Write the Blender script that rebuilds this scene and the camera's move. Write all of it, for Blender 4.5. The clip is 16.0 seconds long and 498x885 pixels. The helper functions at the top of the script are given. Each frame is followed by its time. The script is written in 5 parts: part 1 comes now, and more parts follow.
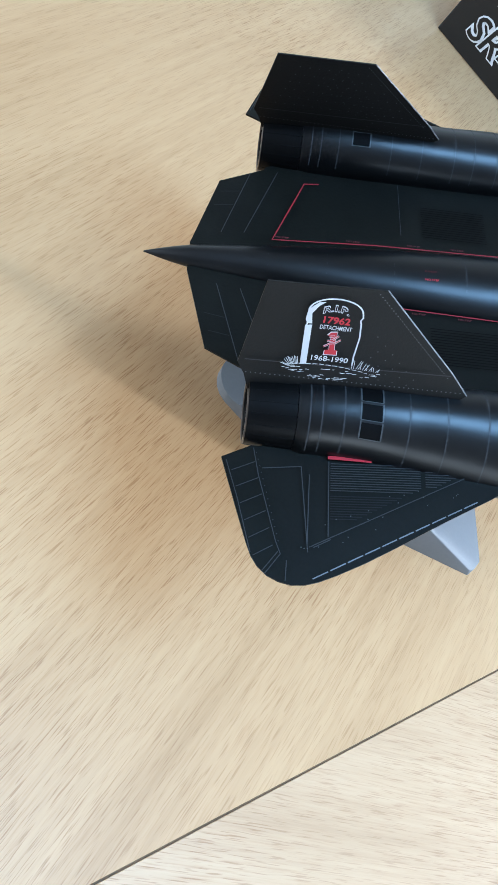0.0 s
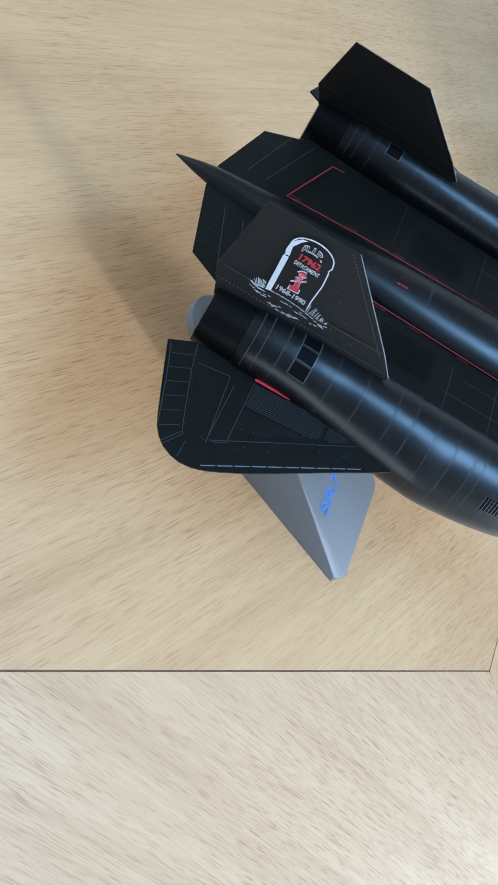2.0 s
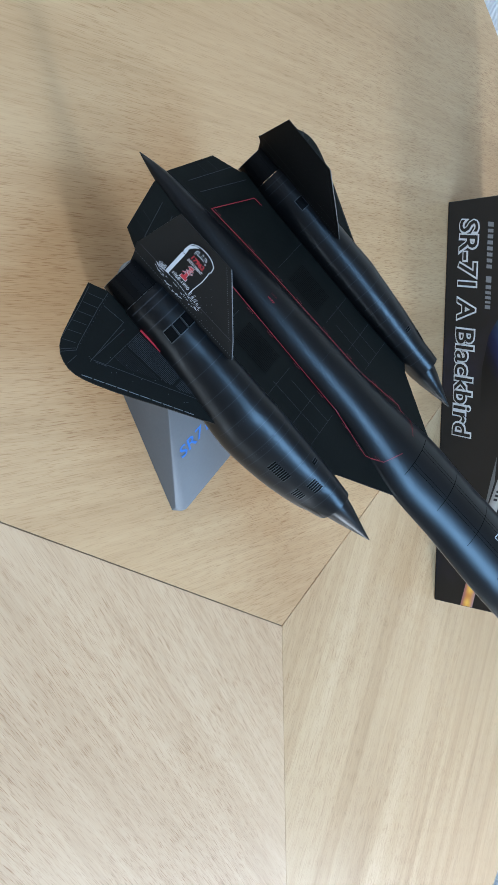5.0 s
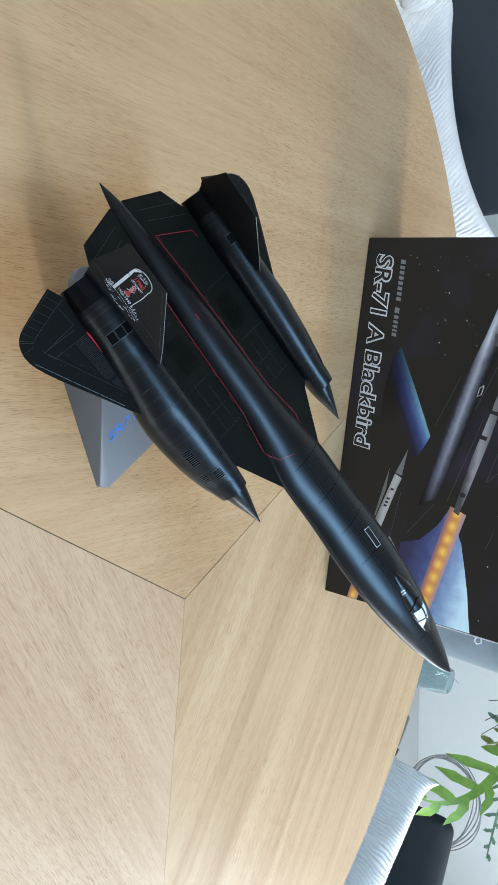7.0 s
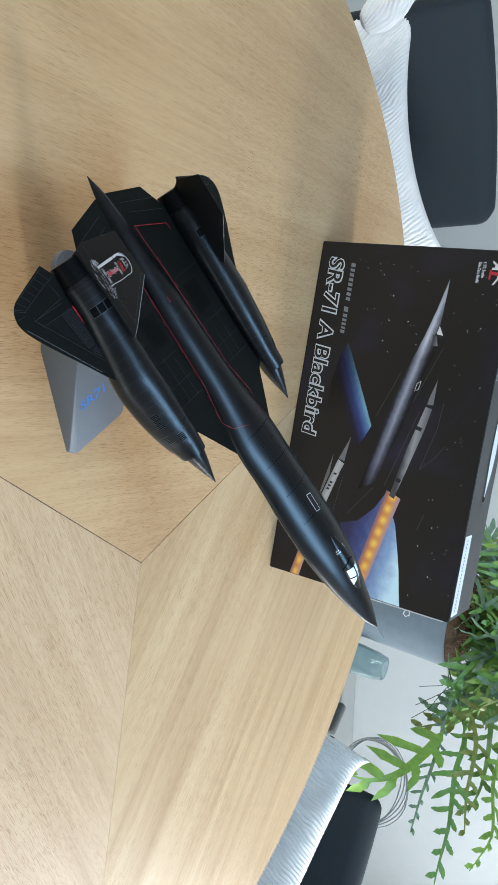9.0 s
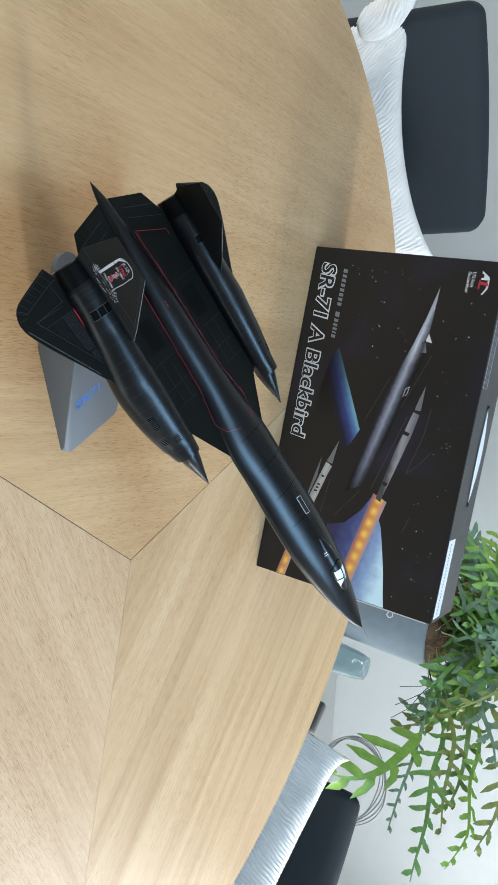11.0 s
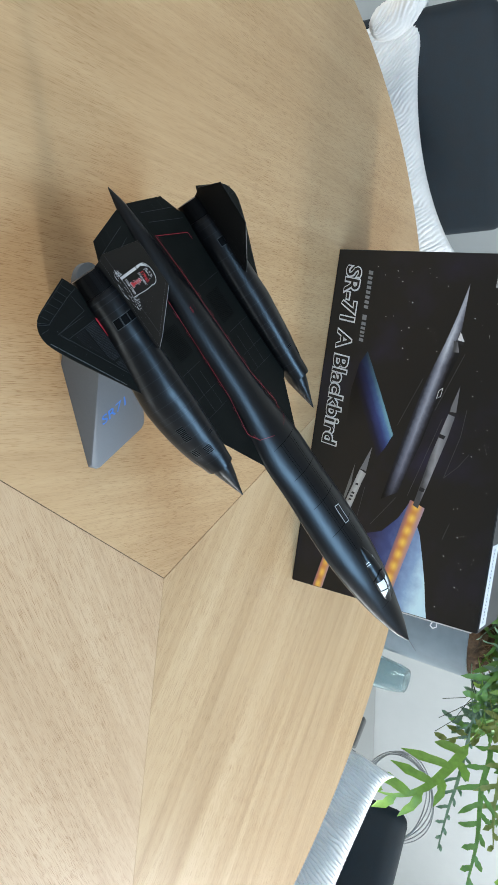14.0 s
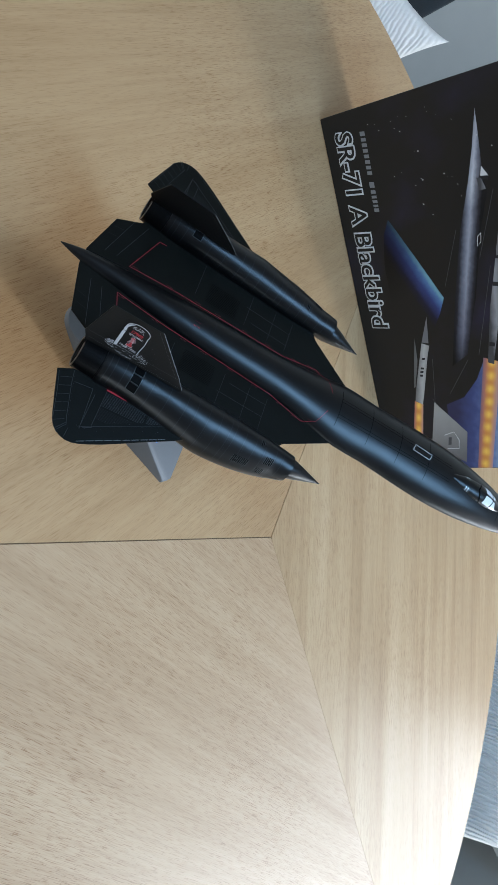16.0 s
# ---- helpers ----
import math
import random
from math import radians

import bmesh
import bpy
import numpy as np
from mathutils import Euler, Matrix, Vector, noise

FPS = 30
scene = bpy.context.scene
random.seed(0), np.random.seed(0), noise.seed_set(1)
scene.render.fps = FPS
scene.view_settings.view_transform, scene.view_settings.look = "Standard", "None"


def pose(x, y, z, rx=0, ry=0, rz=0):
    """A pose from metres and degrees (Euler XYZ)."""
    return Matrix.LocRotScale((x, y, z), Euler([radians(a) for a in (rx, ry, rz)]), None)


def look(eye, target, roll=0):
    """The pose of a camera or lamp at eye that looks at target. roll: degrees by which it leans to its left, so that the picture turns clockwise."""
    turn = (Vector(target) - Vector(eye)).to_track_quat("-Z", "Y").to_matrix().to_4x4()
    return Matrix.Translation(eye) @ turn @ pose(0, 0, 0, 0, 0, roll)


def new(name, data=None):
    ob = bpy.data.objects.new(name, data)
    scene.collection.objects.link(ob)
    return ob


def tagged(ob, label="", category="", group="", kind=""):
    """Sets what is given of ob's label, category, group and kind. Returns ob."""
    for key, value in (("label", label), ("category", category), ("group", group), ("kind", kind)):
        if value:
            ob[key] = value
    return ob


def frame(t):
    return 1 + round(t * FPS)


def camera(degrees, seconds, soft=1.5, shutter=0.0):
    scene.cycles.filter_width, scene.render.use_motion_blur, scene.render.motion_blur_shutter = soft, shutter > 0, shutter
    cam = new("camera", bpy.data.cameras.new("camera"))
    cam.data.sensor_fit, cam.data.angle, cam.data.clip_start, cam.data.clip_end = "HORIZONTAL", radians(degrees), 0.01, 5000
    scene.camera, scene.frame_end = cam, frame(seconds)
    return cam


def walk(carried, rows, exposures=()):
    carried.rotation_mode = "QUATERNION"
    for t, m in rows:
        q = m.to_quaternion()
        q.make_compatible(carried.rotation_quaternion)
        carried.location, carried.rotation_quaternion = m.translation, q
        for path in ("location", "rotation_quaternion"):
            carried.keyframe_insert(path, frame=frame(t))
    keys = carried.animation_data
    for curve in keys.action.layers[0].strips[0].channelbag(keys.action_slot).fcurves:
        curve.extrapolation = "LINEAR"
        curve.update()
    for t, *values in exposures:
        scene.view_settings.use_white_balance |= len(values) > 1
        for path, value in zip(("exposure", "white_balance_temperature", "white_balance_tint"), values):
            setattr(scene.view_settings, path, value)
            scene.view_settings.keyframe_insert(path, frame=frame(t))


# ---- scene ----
cam = camera(36.6, 16.0)
PATH = [
    (0, (-0.06, -0.177, 1.028), (0.792, 0.776, -0.51), 52.3),
    (0.5, (-0.059, -0.196, 1.032), (0.842, 0.77, -0.47), 59.6),
    (1, (-0.055, -0.207, 1.034), (0.876, 0.778, -0.436), 66.0),
    (1.5, (-0.05, -0.212, 1.036), (0.888, 0.803, -0.409), 71.9),
    (2, (-0.05, -0.22, 1.04), (0.892, 0.815, -0.388), 76.1),
    (2.5, (-0.05, -0.223, 1.053), (0.906, 0.797, -0.377), 80.1),
    (3, (-0.048, -0.231, 1.065), (0.906, 0.782, -0.372), 83.6),
    (3.5, (-0.053, -0.238, 1.082), (0.936, 0.78, -0.328), 87.3),
    (4, (-0.063, -0.24, 1.102), (0.973, 0.767, -0.28), 91.9),
    (4.5, (-0.067, -0.251, 1.118), (1.005, 0.76, -0.234), 94.7),
    (5, (-0.075, -0.269, 1.135), (1.011, 0.802, -0.159), 95.8),
    (7.5, (-0.124, -0.324, 1.202), (1.049, 0.862, 0.099), 101.4),
    (8, (-0.128, -0.341, 1.211), (1.056, 0.865, 0.141), 101.9),
    (8.5, (-0.133, -0.361, 1.219), (1.055, 0.853, 0.162), 102.5),
    (9, (-0.141, -0.369, 1.229), (1.044, 0.87, 0.199), 102.5),
    (11.5, (-0.153, -0.38, 1.23), (1.043, 0.875, 0.233), 103.9),
    (12, (-0.152, -0.382, 1.229), (1.043, 0.872, 0.229), 104.1),
    (12.5, (-0.153, -0.38, 1.23), (1.038, 0.871, 0.223), 104.3),
    (13, (-0.15, -0.377, 1.228), (1.039, 0.875, 0.219), 104.0),
    (13.5, (-0.143, -0.374, 1.222), (1.035, 0.876, 0.198), 102.0),
    (14, (-0.136, -0.368, 1.213), (1.018, 0.876, 0.154), 100.9),
    (14.5, (-0.14, -0.345, 1.205), (1.029, 0.847, 0.104), 100.1),
    (15, (-0.155, -0.314, 1.201), (1.087, 0.756, 0.055), 97.0),
    (15.5, (-0.172, -0.291, 1.199), (1.129, 0.666, 0.02), 93.1),
    (15.8, (-0.181, -0.276, 1.202), (1.149, 0.617, 0.005), 89.8),
    (16, (-0.188, -0.266, 1.203), (1.169, 0.582, 0.003), 88.3),
]
EXPOSURES = [(0.0, 0.46, 5400, 4), (0.5, 0.55, 5400, 4), (1.0, 0.24, 5380, 4), (1.5, 0.2, 5340, 4), (3.5, 0.1, 5310, 4), (5.0, -0.01, 5430, 4), (7.5, -0.08, 5900, 4), (9.0, -0.1, 6000, 4), (12.5, -0.1, 6180, 4), (14.0, -0.1, 6150, 4), (15.0, -0.23, 5950, 4), (16.0, -0.52, 5750, 4)]
walk(cam, [(t, look(eye, target, roll)) for t, eye, target, roll in PATH], EXPOSURES)

# ---- world, window light, exposure ----
world = bpy.data.worlds.new("sky")
scene.world = world
world.use_nodes = True
wt = world.node_tree
sky = wt.nodes.new("ShaderNodeTexSky")
sky.sky_type, sky.sun_disc = "NISHITA", False
sky.sun_elevation, sky.sun_rotation = radians(35), radians(110)
wt.links.new(sky.outputs[0], wt.nodes["Background"].inputs[0])
wt.nodes["Background"].inputs[1].default_value = 0.12

TC = Vector((0.405, -0.012, 0.75))          # middle of the round table top
WIN = radians(-20)                           # the way to the window wall
D = Vector((math.cos(WIN), math.sin(WIN), 0))
E = Vector((-math.sin(WIN), math.cos(WIN), 0))


def room(d, e, z):
    """A place by metres towards the window wall, towards the plant wall, and height."""
    return Vector((TC.x, TC.y, 0)) + D * d + E * e + Vector((0, 0, z))


def area(name, d, e, z, w, h, power, colour, target):
    lamp = bpy.data.lights.new(name, "AREA")
    lamp.shape, lamp.size, lamp.size_y, lamp.energy, lamp.color = "RECTANGLE", w, h, power, colour
    ob = new(name, lamp)
    ob.matrix_world = look(room(d, e, z), room(*target))
    return ob


area("window_daylight", 2.60, 0.10, 2.12, 0.20, 0.70, 46, (0.99, 0.98, 0.99), (-0.3, 0.0, 0.88))
area("wide_window_daylight", 2.64, -0.05, 1.55, 2.80, 0.95, 100, (1.0, 0.98, 0.975), (-0.3, -0.05, 0.9))
area("skylight_daylight", 0.05, -0.32, 2.70, 1.20, 0.52, 33, (0.42, 0.68, 1.0), (0.05, -0.32, 0.0)).rotation_euler[2] = WIN
area("back_window_daylight", -3.1, -0.8, 1.30, 3.2, 1.3, 92, (1.0, 0.97, 0.93), (0.0, -0.4, 0.8))
area("garden_window_daylight", 1.75, -3.75, 1.25, 1.5, 1.2, 16, (0.98, 0.98, 0.98), (0.3, 0.0, 0.8))


# ---- materials ----
def material(name, base, rough=0.5, metal=0.0, spec=0.5):
    m = bpy.data.materials.new(name)
    m.use_nodes = True
    p = m.node_tree.nodes["Principled BSDF"]
    p.inputs["Base Color"].default_value = (*base, 1)
    p.inputs["Roughness"].default_value = rough
    p.inputs["Metallic"].default_value = metal
    p.inputs["Specular IOR Level"].default_value = spec
    return m


def node(m, kind, **inputs):
    n = m.node_tree.nodes.new(kind)
    for key, value in inputs.items():
        n.inputs[key.replace("_", " ")].default_value = value
    return n


def link(m, a, b):
    m.node_tree.links.new(a, b)


def ramp(m, source, stops):
    n = node(m, "ShaderNodeValToRGB")
    while len(n.color_ramp.elements) < len(stops):
        n.color_ramp.elements.new(0.5)
    for el, (at, c) in zip(n.color_ramp.elements, stops):
        el.position, el.color = at, (*c, 1)
    link(m, source, n.inputs[0])
    return n.outputs[0]


def coords(m, scale=(1, 1, 1), kind="Object"):
    t = node(m, "ShaderNodeTexCoord")
    s = node(m, "ShaderNodeMapping")
    s.inputs["Scale"].default_value = scale
    link(m, t.outputs[kind], s.inputs[0])
    return s.outputs[0]


def noise_of(m, vec, scale, detail=3.0, rough=0.5):
    n = node(m, "ShaderNodeTexNoise", Scale=scale, Detail=detail, Roughness=rough)
    link(m, vec, n.inputs["Vector"])
    return n.outputs["Fac"]


def mixed(m, fac, a, b, blend="MIX"):
    n = node(m, "ShaderNodeMix")
    n.data_type, n.blend_type = "RGBA", blend
    for value, i in ((fac, 0), (a, 6), (b, 7)):
        if isinstance(value, (tuple, float, int)):
            n.inputs[i].default_value = value if i == 0 else (*value, 1)
        else:
            link(m, value, n.inputs[i])
    return n.outputs[2]


def bump(m, height, strength, distance):
    n = node(m, "ShaderNodeBump", Strength=strength, Distance=distance)
    link(m, height, n.inputs["Height"])
    link(m, n.outputs[0], m.node_tree.nodes["Principled BSDF"].inputs["Normal"])


def speckled(name, base, rough, scale, amount=0.25, relief=0.0, metal=0.0, spec=0.5, size=0.0005):
    """A surface with grain and faint blotches at two scales."""
    m = material(name, base, rough, metal, spec)
    p = m.node_tree.nodes["Principled BSDF"]
    v = coords(m)
    fine, broad = noise_of(m, v, scale, 4), noise_of(m, v, scale * 0.06, 3)
    lo, hi = tuple(c * (1 - amount) for c in base), tuple(min(1, c * (1 + amount)) for c in base)
    c = mixed(m, 0.5, ramp(m, fine, [(0.3, lo), (0.7, hi)]), ramp(m, broad, [(0.35, lo), (0.65, hi)]))
    link(m, c, p.inputs["Base Color"])
    r = node(m, "ShaderNodeMapRange")
    r.inputs["To Min"].default_value, r.inputs["To Max"].default_value = rough * 0.85, min(1, rough * 1.15)
    link(m, broad, r.inputs["Value"])
    link(m, r.outputs[0], p.inputs["Roughness"])
    if relief:
        bump(m, fine, relief, size)
    return m


def oak(name, bands, tint, planks=0.0):
    """Pale oak veneer, its grain along local x: broad figure, streaks, short dark pores."""
    m = material(name, (0.5, 0.35, 0.2), 0.40, spec=0.34)
    p = m.node_tree.nodes["Principled BSDF"]
    figure = noise_of(m, coords(m, (1.2, 14, 1)), 2.2, 4)
    streak = noise_of(m, coords(m, (6, 160, 1)), 2.0, 3, 0.6)
    pores = noise_of(m, coords(m, (46, 1000, 1)), 1.3, 2, 0.5)
    patch = noise_of(m, coords(m, (1, 1, 1)), 5.0, 3)
    base = ramp(m, figure, [(0.30, (0.42, 0.285, 0.150)), (0.5, (0.50, 0.352, 0.195)), (0.72, (0.57, 0.420, 0.245))])
    c = mixed(m, bands, base, ramp(m, streak, [(0.30, (0.42, 0.285, 0.152)), (0.5, (0.51, 0.360, 0.200)), (0.7, (0.56, 0.410, 0.240))]))
    dash = noise_of(m, coords(m, (85, 1900, 1)), 1.0, 1, 0.5)
    fleck = mixed(m, 1.0, ramp(m, pores, [(0.50, (1, 1, 1)), (0.60, (0.93, 0.89, 0.85)), (0.72, (0.82, 0.75, 0.68))]), ramp(m, dash, [(0.58, (1, 1, 1)), (0.68, (0.62, 0.51, 0.41))]), "MULTIPLY")
    where = ramp(m, patch, [(0.35, (0.30, 0.30, 0.30)), (0.65, (1.0, 1.0, 1.0))])
    c = mixed(m, where, c, mixed(m, 1.0, c, fleck, "MULTIPLY"))
    if planks:
        board = noise_of(m, coords(m, (0.35, 26, 1)), 1.0, 2, 0.6)
        c = mixed(m, planks, c, mixed(m, 1.0, c, ramp(m, board, [(0.40, (1.04, 1.04, 1.05)), (0.52, (1.0, 0.99, 0.97)), (0.56, (0.86, 0.80, 0.73)), (0.62, (0.97, 0.95, 0.92)), (0.75, (0.90, 0.86, 0.81))]), "MULTIPLY"))
    c = mixed(m, 1.0, c, tint, "MULTIPLY")
    link(m, c, p.inputs["Base Color"])
    bump(m, pores, 0.08, 0.0006)
    return m


OAKS = [oak("oak_veneer_golden", 0.40, (0.988, 0.892, 0.808)), oak("oak_veneer_pale", 0.45, (1.03, 0.985, 1.03)), oak("oak_veneer_banded", 0.25, (1.005, 0.965, 0.94), 0.62)]
OAK_EDGE = speckled("oak_edge", (0.42, 0.28, 0.15), 0.5, 60)
SEAM = speckled("seam_filler", (0.16, 0.095, 0.043), 0.7, 90)
BLACK = speckled("matt_black_paint", (0.0026, 0.0029, 0.0034), 0.31, 900, 0.2, 0.02, spec=0.46)
NOZ = speckled("sooty_nozzle_black", (0.0025, 0.0025, 0.0027), 0.38, 700, 0.3, 0.08, spec=0.14)
WING = speckled("wing_black_paint", (0.0054, 0.0060, 0.0051), 0.41, 900, 0.2, 0.08, spec=0.13)
FINB = speckled("fin_black_paint", (0.0045, 0.0046, 0.0046), 0.5, 1400, 0.25, 0.1, spec=0.28)
LINE = material("panel_line_grey", (0.028, 0.029, 0.032), 0.45, spec=0.3)
NACLINE = material("nacelle_line_grey", (0.030, 0.031, 0.034), 0.42, spec=0.3)
LOUVRE = material("worn_louvre_grey", (0.045, 0.048, 0.052), 0.4)
DARKLINE = material("panel_line_black", (0.0016, 0.0016, 0.0018), 0.6, spec=0.08)
DIMLINE = material("panel_line_dim", (0.011, 0.011, 0.012), 0.5, spec=0.2)
RIVET = material("worn_edge_silver", (0.15, 0.16, 0.175), 0.45, 0.3)
FINDOT = material("fin_rivet_grey", (0.085, 0.09, 0.095), 0.4, spec=0.4)
RED = material("red_marking", (0.40, 0.018, 0.030), 0.5)
LINERED = material("dark_red_line", (0.21, 0.012, 0.021), 0.5)
DULLRED = material("dull_red_marking", (0.085, 0.010, 0.014), 0.5)
WHITE = material("white_marking", (0.52, 0.54, 0.57), 0.5)
STEEL = speckled("bare_metal_nozzle", (0.30, 0.27, 0.25), 0.35, 400, 0.3, metal=0.9)
# white base stands in for the window mirrored in the panes; bars share it
GLASS = material("pane_reflection_white", (0.86, 0.90, 0.94), 0.25, 0.1)
GREY = speckled("grey_stand_plastic", (0.106, 0.117, 0.131), 0.55, 500, 0.06, 0.03, spec=0.35)
BLUE = material("blue_print", (0.035, 0.15, 0.50), 0.45)
CARD = speckled("black_printed_card", (0.014, 0.0132, 0.0126), 0.32, 300, 0.25, 0.02, spec=0.3)
CARDTOP = speckled("black_card_top", (0.020, 0.020, 0.021), 0.4, 300, 0.2, 0.02)
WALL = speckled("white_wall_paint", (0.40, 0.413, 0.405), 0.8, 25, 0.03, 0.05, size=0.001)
# unseen walls, darker than WALL so less bounce light reaches the jet
FARWALL = speckled("dimmed_unseen_wall_grey", (0.26, 0.255, 0.25), 0.8, 25, 0.03, 0.05, size=0.001)
FLOOR = speckled("pale_grey_floor", (0.36, 0.36, 0.347), 0.45, 8, 0.08)
# unseen ceiling, darkened so the black paint reflects less of it
CEIL = speckled("dimmed_ceiling_grey", (0.24, 0.24, 0.25), 0.9, 20, 0.02)
FABRIC = speckled("charcoal_fabric", (0.0080, 0.0135, 0.0185), 0.85, 700, 0.45, 0.5, size=0.001)
KNIT = speckled("white_knit", (0.74, 0.715, 0.68), 0.9, 300, 0.06, 0.4, size=0.001)
LEG = speckled("black_metal", (0.02, 0.02, 0.021), 0.4, 90)
POT = speckled("grey_glazed_pot", (0.20, 0.24, 0.27), 0.35, 30, 0.15)
SOIL = speckled("potting_fibre", (0.10, 0.055, 0.025), 0.95, 90, 0.6, 0.8, size=0.006)


# ---- mesh helpers ----
def part(name, bm, mat, parent=None, label=""):
    """Links a bmesh as one mesh object under a thing or a part."""
    me = bpy.data.meshes.new(name)
    bm.to_mesh(me)
    bm.free()
    me.materials.append(mat)
    ob = new(name, me)
    ob.parent = parent
    if label:
        tagged(ob, label)
    return ob


def smooth(ob, angle=40):
    ob.data.shade_smooth()
    ob.data.set_sharp_from_angle(angle=radians(angle))
    return ob


def thing(name, label, category, m=None, group="", kind=""):
    ob = new(name)
    ob.empty_display_size = 0.05
    if m is not None:
        ob.matrix_world = m
    return tagged(ob, label, category, group, kind)


def box_bm(x0, x1, y0, y1, z0, z1, bev=0.0, seg=2):
    bm = bmesh.new()
    bmesh.ops.create_cube(bm, size=1)
    for v in bm.verts:
        v.co = Vector(((x0 + x1) / 2 + v.co.x * (x1 - x0), (y0 + y1) / 2 + v.co.y * (y1 - y0), (z0 + z1) / 2 + v.co.z * (z1 - z0)))
    if bev:
        bmesh.ops.bevel(bm, geom=bm.edges[:], offset=bev, segments=seg, affect="EDGES", profile=0.5)
    return bm


def prism(outline, z0, z1, bev=0.0, seg=2):
    """A slab over an outline in x, y."""
    bm = bmesh.new()
    vs = [bm.verts.new((x, y, z0)) for x, y in outline]
    f = bm.faces.new(vs)
    top = bmesh.ops.extrude_face_region(bm, geom=[f])["geom"]
    for v in top:
        if isinstance(v, bmesh.types.BMVert):
            v.co.z = z1
    bmesh.ops.recalc_face_normals(bm, faces=bm.faces)
    if bev:
        es = [e for e in bm.edges if len(e.link_faces) == 2 and e.calc_face_angle(0) > 0.6 and abs(e.verts[0].co.z - e.verts[1].co.z) < 1e-7]
        bmesh.ops.bevel(bm, geom=es, offset=bev, segments=seg, affect="EDGES", profile=0.5)
    return bm


def loft(rings, close_ends=True, cyclic=True):
    bm = bmesh.new()
    rows = [[bm.verts.new(p) for p in r] for r in rings]
    n = len(rows[0])
    for a, b in zip(rows, rows[1:]):
        for i in range(n if cyclic else n - 1):
            j = (i + 1) % n
            bm.faces.new((a[i], a[j], b[j], b[i]))
    if close_ends and cyclic:
        bm.faces.new(rows[0][::-1])
        bm.faces.new(rows[-1])
    bmesh.ops.remove_doubles(bm, verts=bm.verts, dist=1e-6)
    bmesh.ops.recalc_face_normals(bm, faces=bm.faces)
    return bm


def tube(points, radius, sides=10):
    """A round bar along points; radius a number or one for each point."""
    pts = [Vector(p) for p in points]
    rr = radius if isinstance(radius, (list, tuple)) else [radius] * len(pts)
    rings, side = [], None
    for i, p in enumerate(pts):
        t = (pts[min(i + 1, len(pts) - 1)] - pts[max(i - 1, 0)]).normalized()
        if side is None:
            side = t.orthogonal().normalized()
        side = (side - t * side.dot(t)).normalized()
        up = t.cross(side)
        rings.append([p + (side * math.cos(a) + up * math.sin(a)) * rr[i] for a in (2 * math.pi * k / sides for k in range(sides))])
    return loft(rings)


def lerp_table(table, x):
    """Smooth reading of a short table of (x, value)."""
    if x <= table[0][0]:
        return table[0][1]
    for i in range(len(table) - 1):
        (x0, a), (x1, b) = table[i], table[i + 1]
        if x <= x1:
            m0 = (b - table[i - 1][1]) / (x1 - table[i - 1][0]) if i else (b - a) / (x1 - x0)
            m1 = (table[i + 2][1] - a) / (table[i + 2][0] - x0) if i + 2 < len(table) else (b - a) / (x1 - x0)
            h = x1 - x0
            t = (x - x0) / h
            return (2 * t**3 - 3 * t**2 + 1) * a + (t**3 - 2 * t**2 + t) * h * m0 + (3 * t**2 - 2 * t**3) * b + (t**3 - t**2) * h * m1
    return table[-1][1]


def words(text, size, extra=0.0, shear=0.0):
    """A bmesh of flat letters in the built-in font, lower left at the origin."""
    cu = bpy.data.curves.new("letters", "FONT")
    cu.body, cu.size, cu.offset, cu.shear, cu.resolution_u = text, size, extra, shear, 3
    ob = bpy.data.objects.new("letters", cu)
    scene.collection.objects.link(ob)
    bpy.context.view_layer.update()
    me = bpy.data.meshes.new_from_object(ob.evaluated_get(bpy.context.evaluated_depsgraph_get()))
    bm = bmesh.new()
    bm.from_mesh(me)
    bpy.data.objects.remove(ob)
    bpy.data.curves.remove(cu)
    bpy.data.meshes.remove(me)
    return bm


def fitted(bm, x0, x1, y0, y1):
    """Scales flat letters into a rectangle."""
    xs, ys = [v.co.x for v in bm.verts], [v.co.y for v in bm.verts]
    ax, bx, ay, by = min(xs), max(xs), min(ys), max(ys)
    for v in bm.verts:
        v.co = Vector((x0 + (v.co.x - ax) / (bx - ax) * (x1 - x0), y0 + (v.co.y - ay) / (by - ay) * (y1 - y0), 0))
    return bm


def place(bm, m):
    bm.transform(m)
    return bm


def flat(polys):
    bm = bmesh.new()
    for poly in polys:
        bm.faces.new([bm.verts.new(p) for p in poly])
    return bm


def ribbon2d(pts, w, closed=False):
    """Flat strip of width w along points in x, y, as one bmesh."""
    bm = bmesh.new()
    P = [Vector((*p, 0)) for p in pts]
    n, L, R = len(P), [], []
    for i, p in enumerate(P):
        a = P[(i - 1) % n] if closed or i else p
        b = P[(i + 1) % n] if closed or i < n - 1 else p
        t = (b - a).normalized()
        s = Vector((-t.y, t.x, 0)) * w / 2
        L.append(bm.verts.new(p + s))
        R.append(bm.verts.new(p - s))
    for i in range(n if closed else n - 1):
        j = (i + 1) % n
        bm.faces.new((R[i], R[j], L[j], L[i]))
    return bm


# ---- room ----
def wall(name, d0, d1, e0, e1, z0, z1, mat=WALL):
    bm = box_bm(d0, d1, e0, e1, z0, z1)
    place(bm, Matrix.Translation((TC.x, TC.y, 0)) @ Matrix.Rotation(WIN, 4, "Z"))
    return part(name, bm, mat)


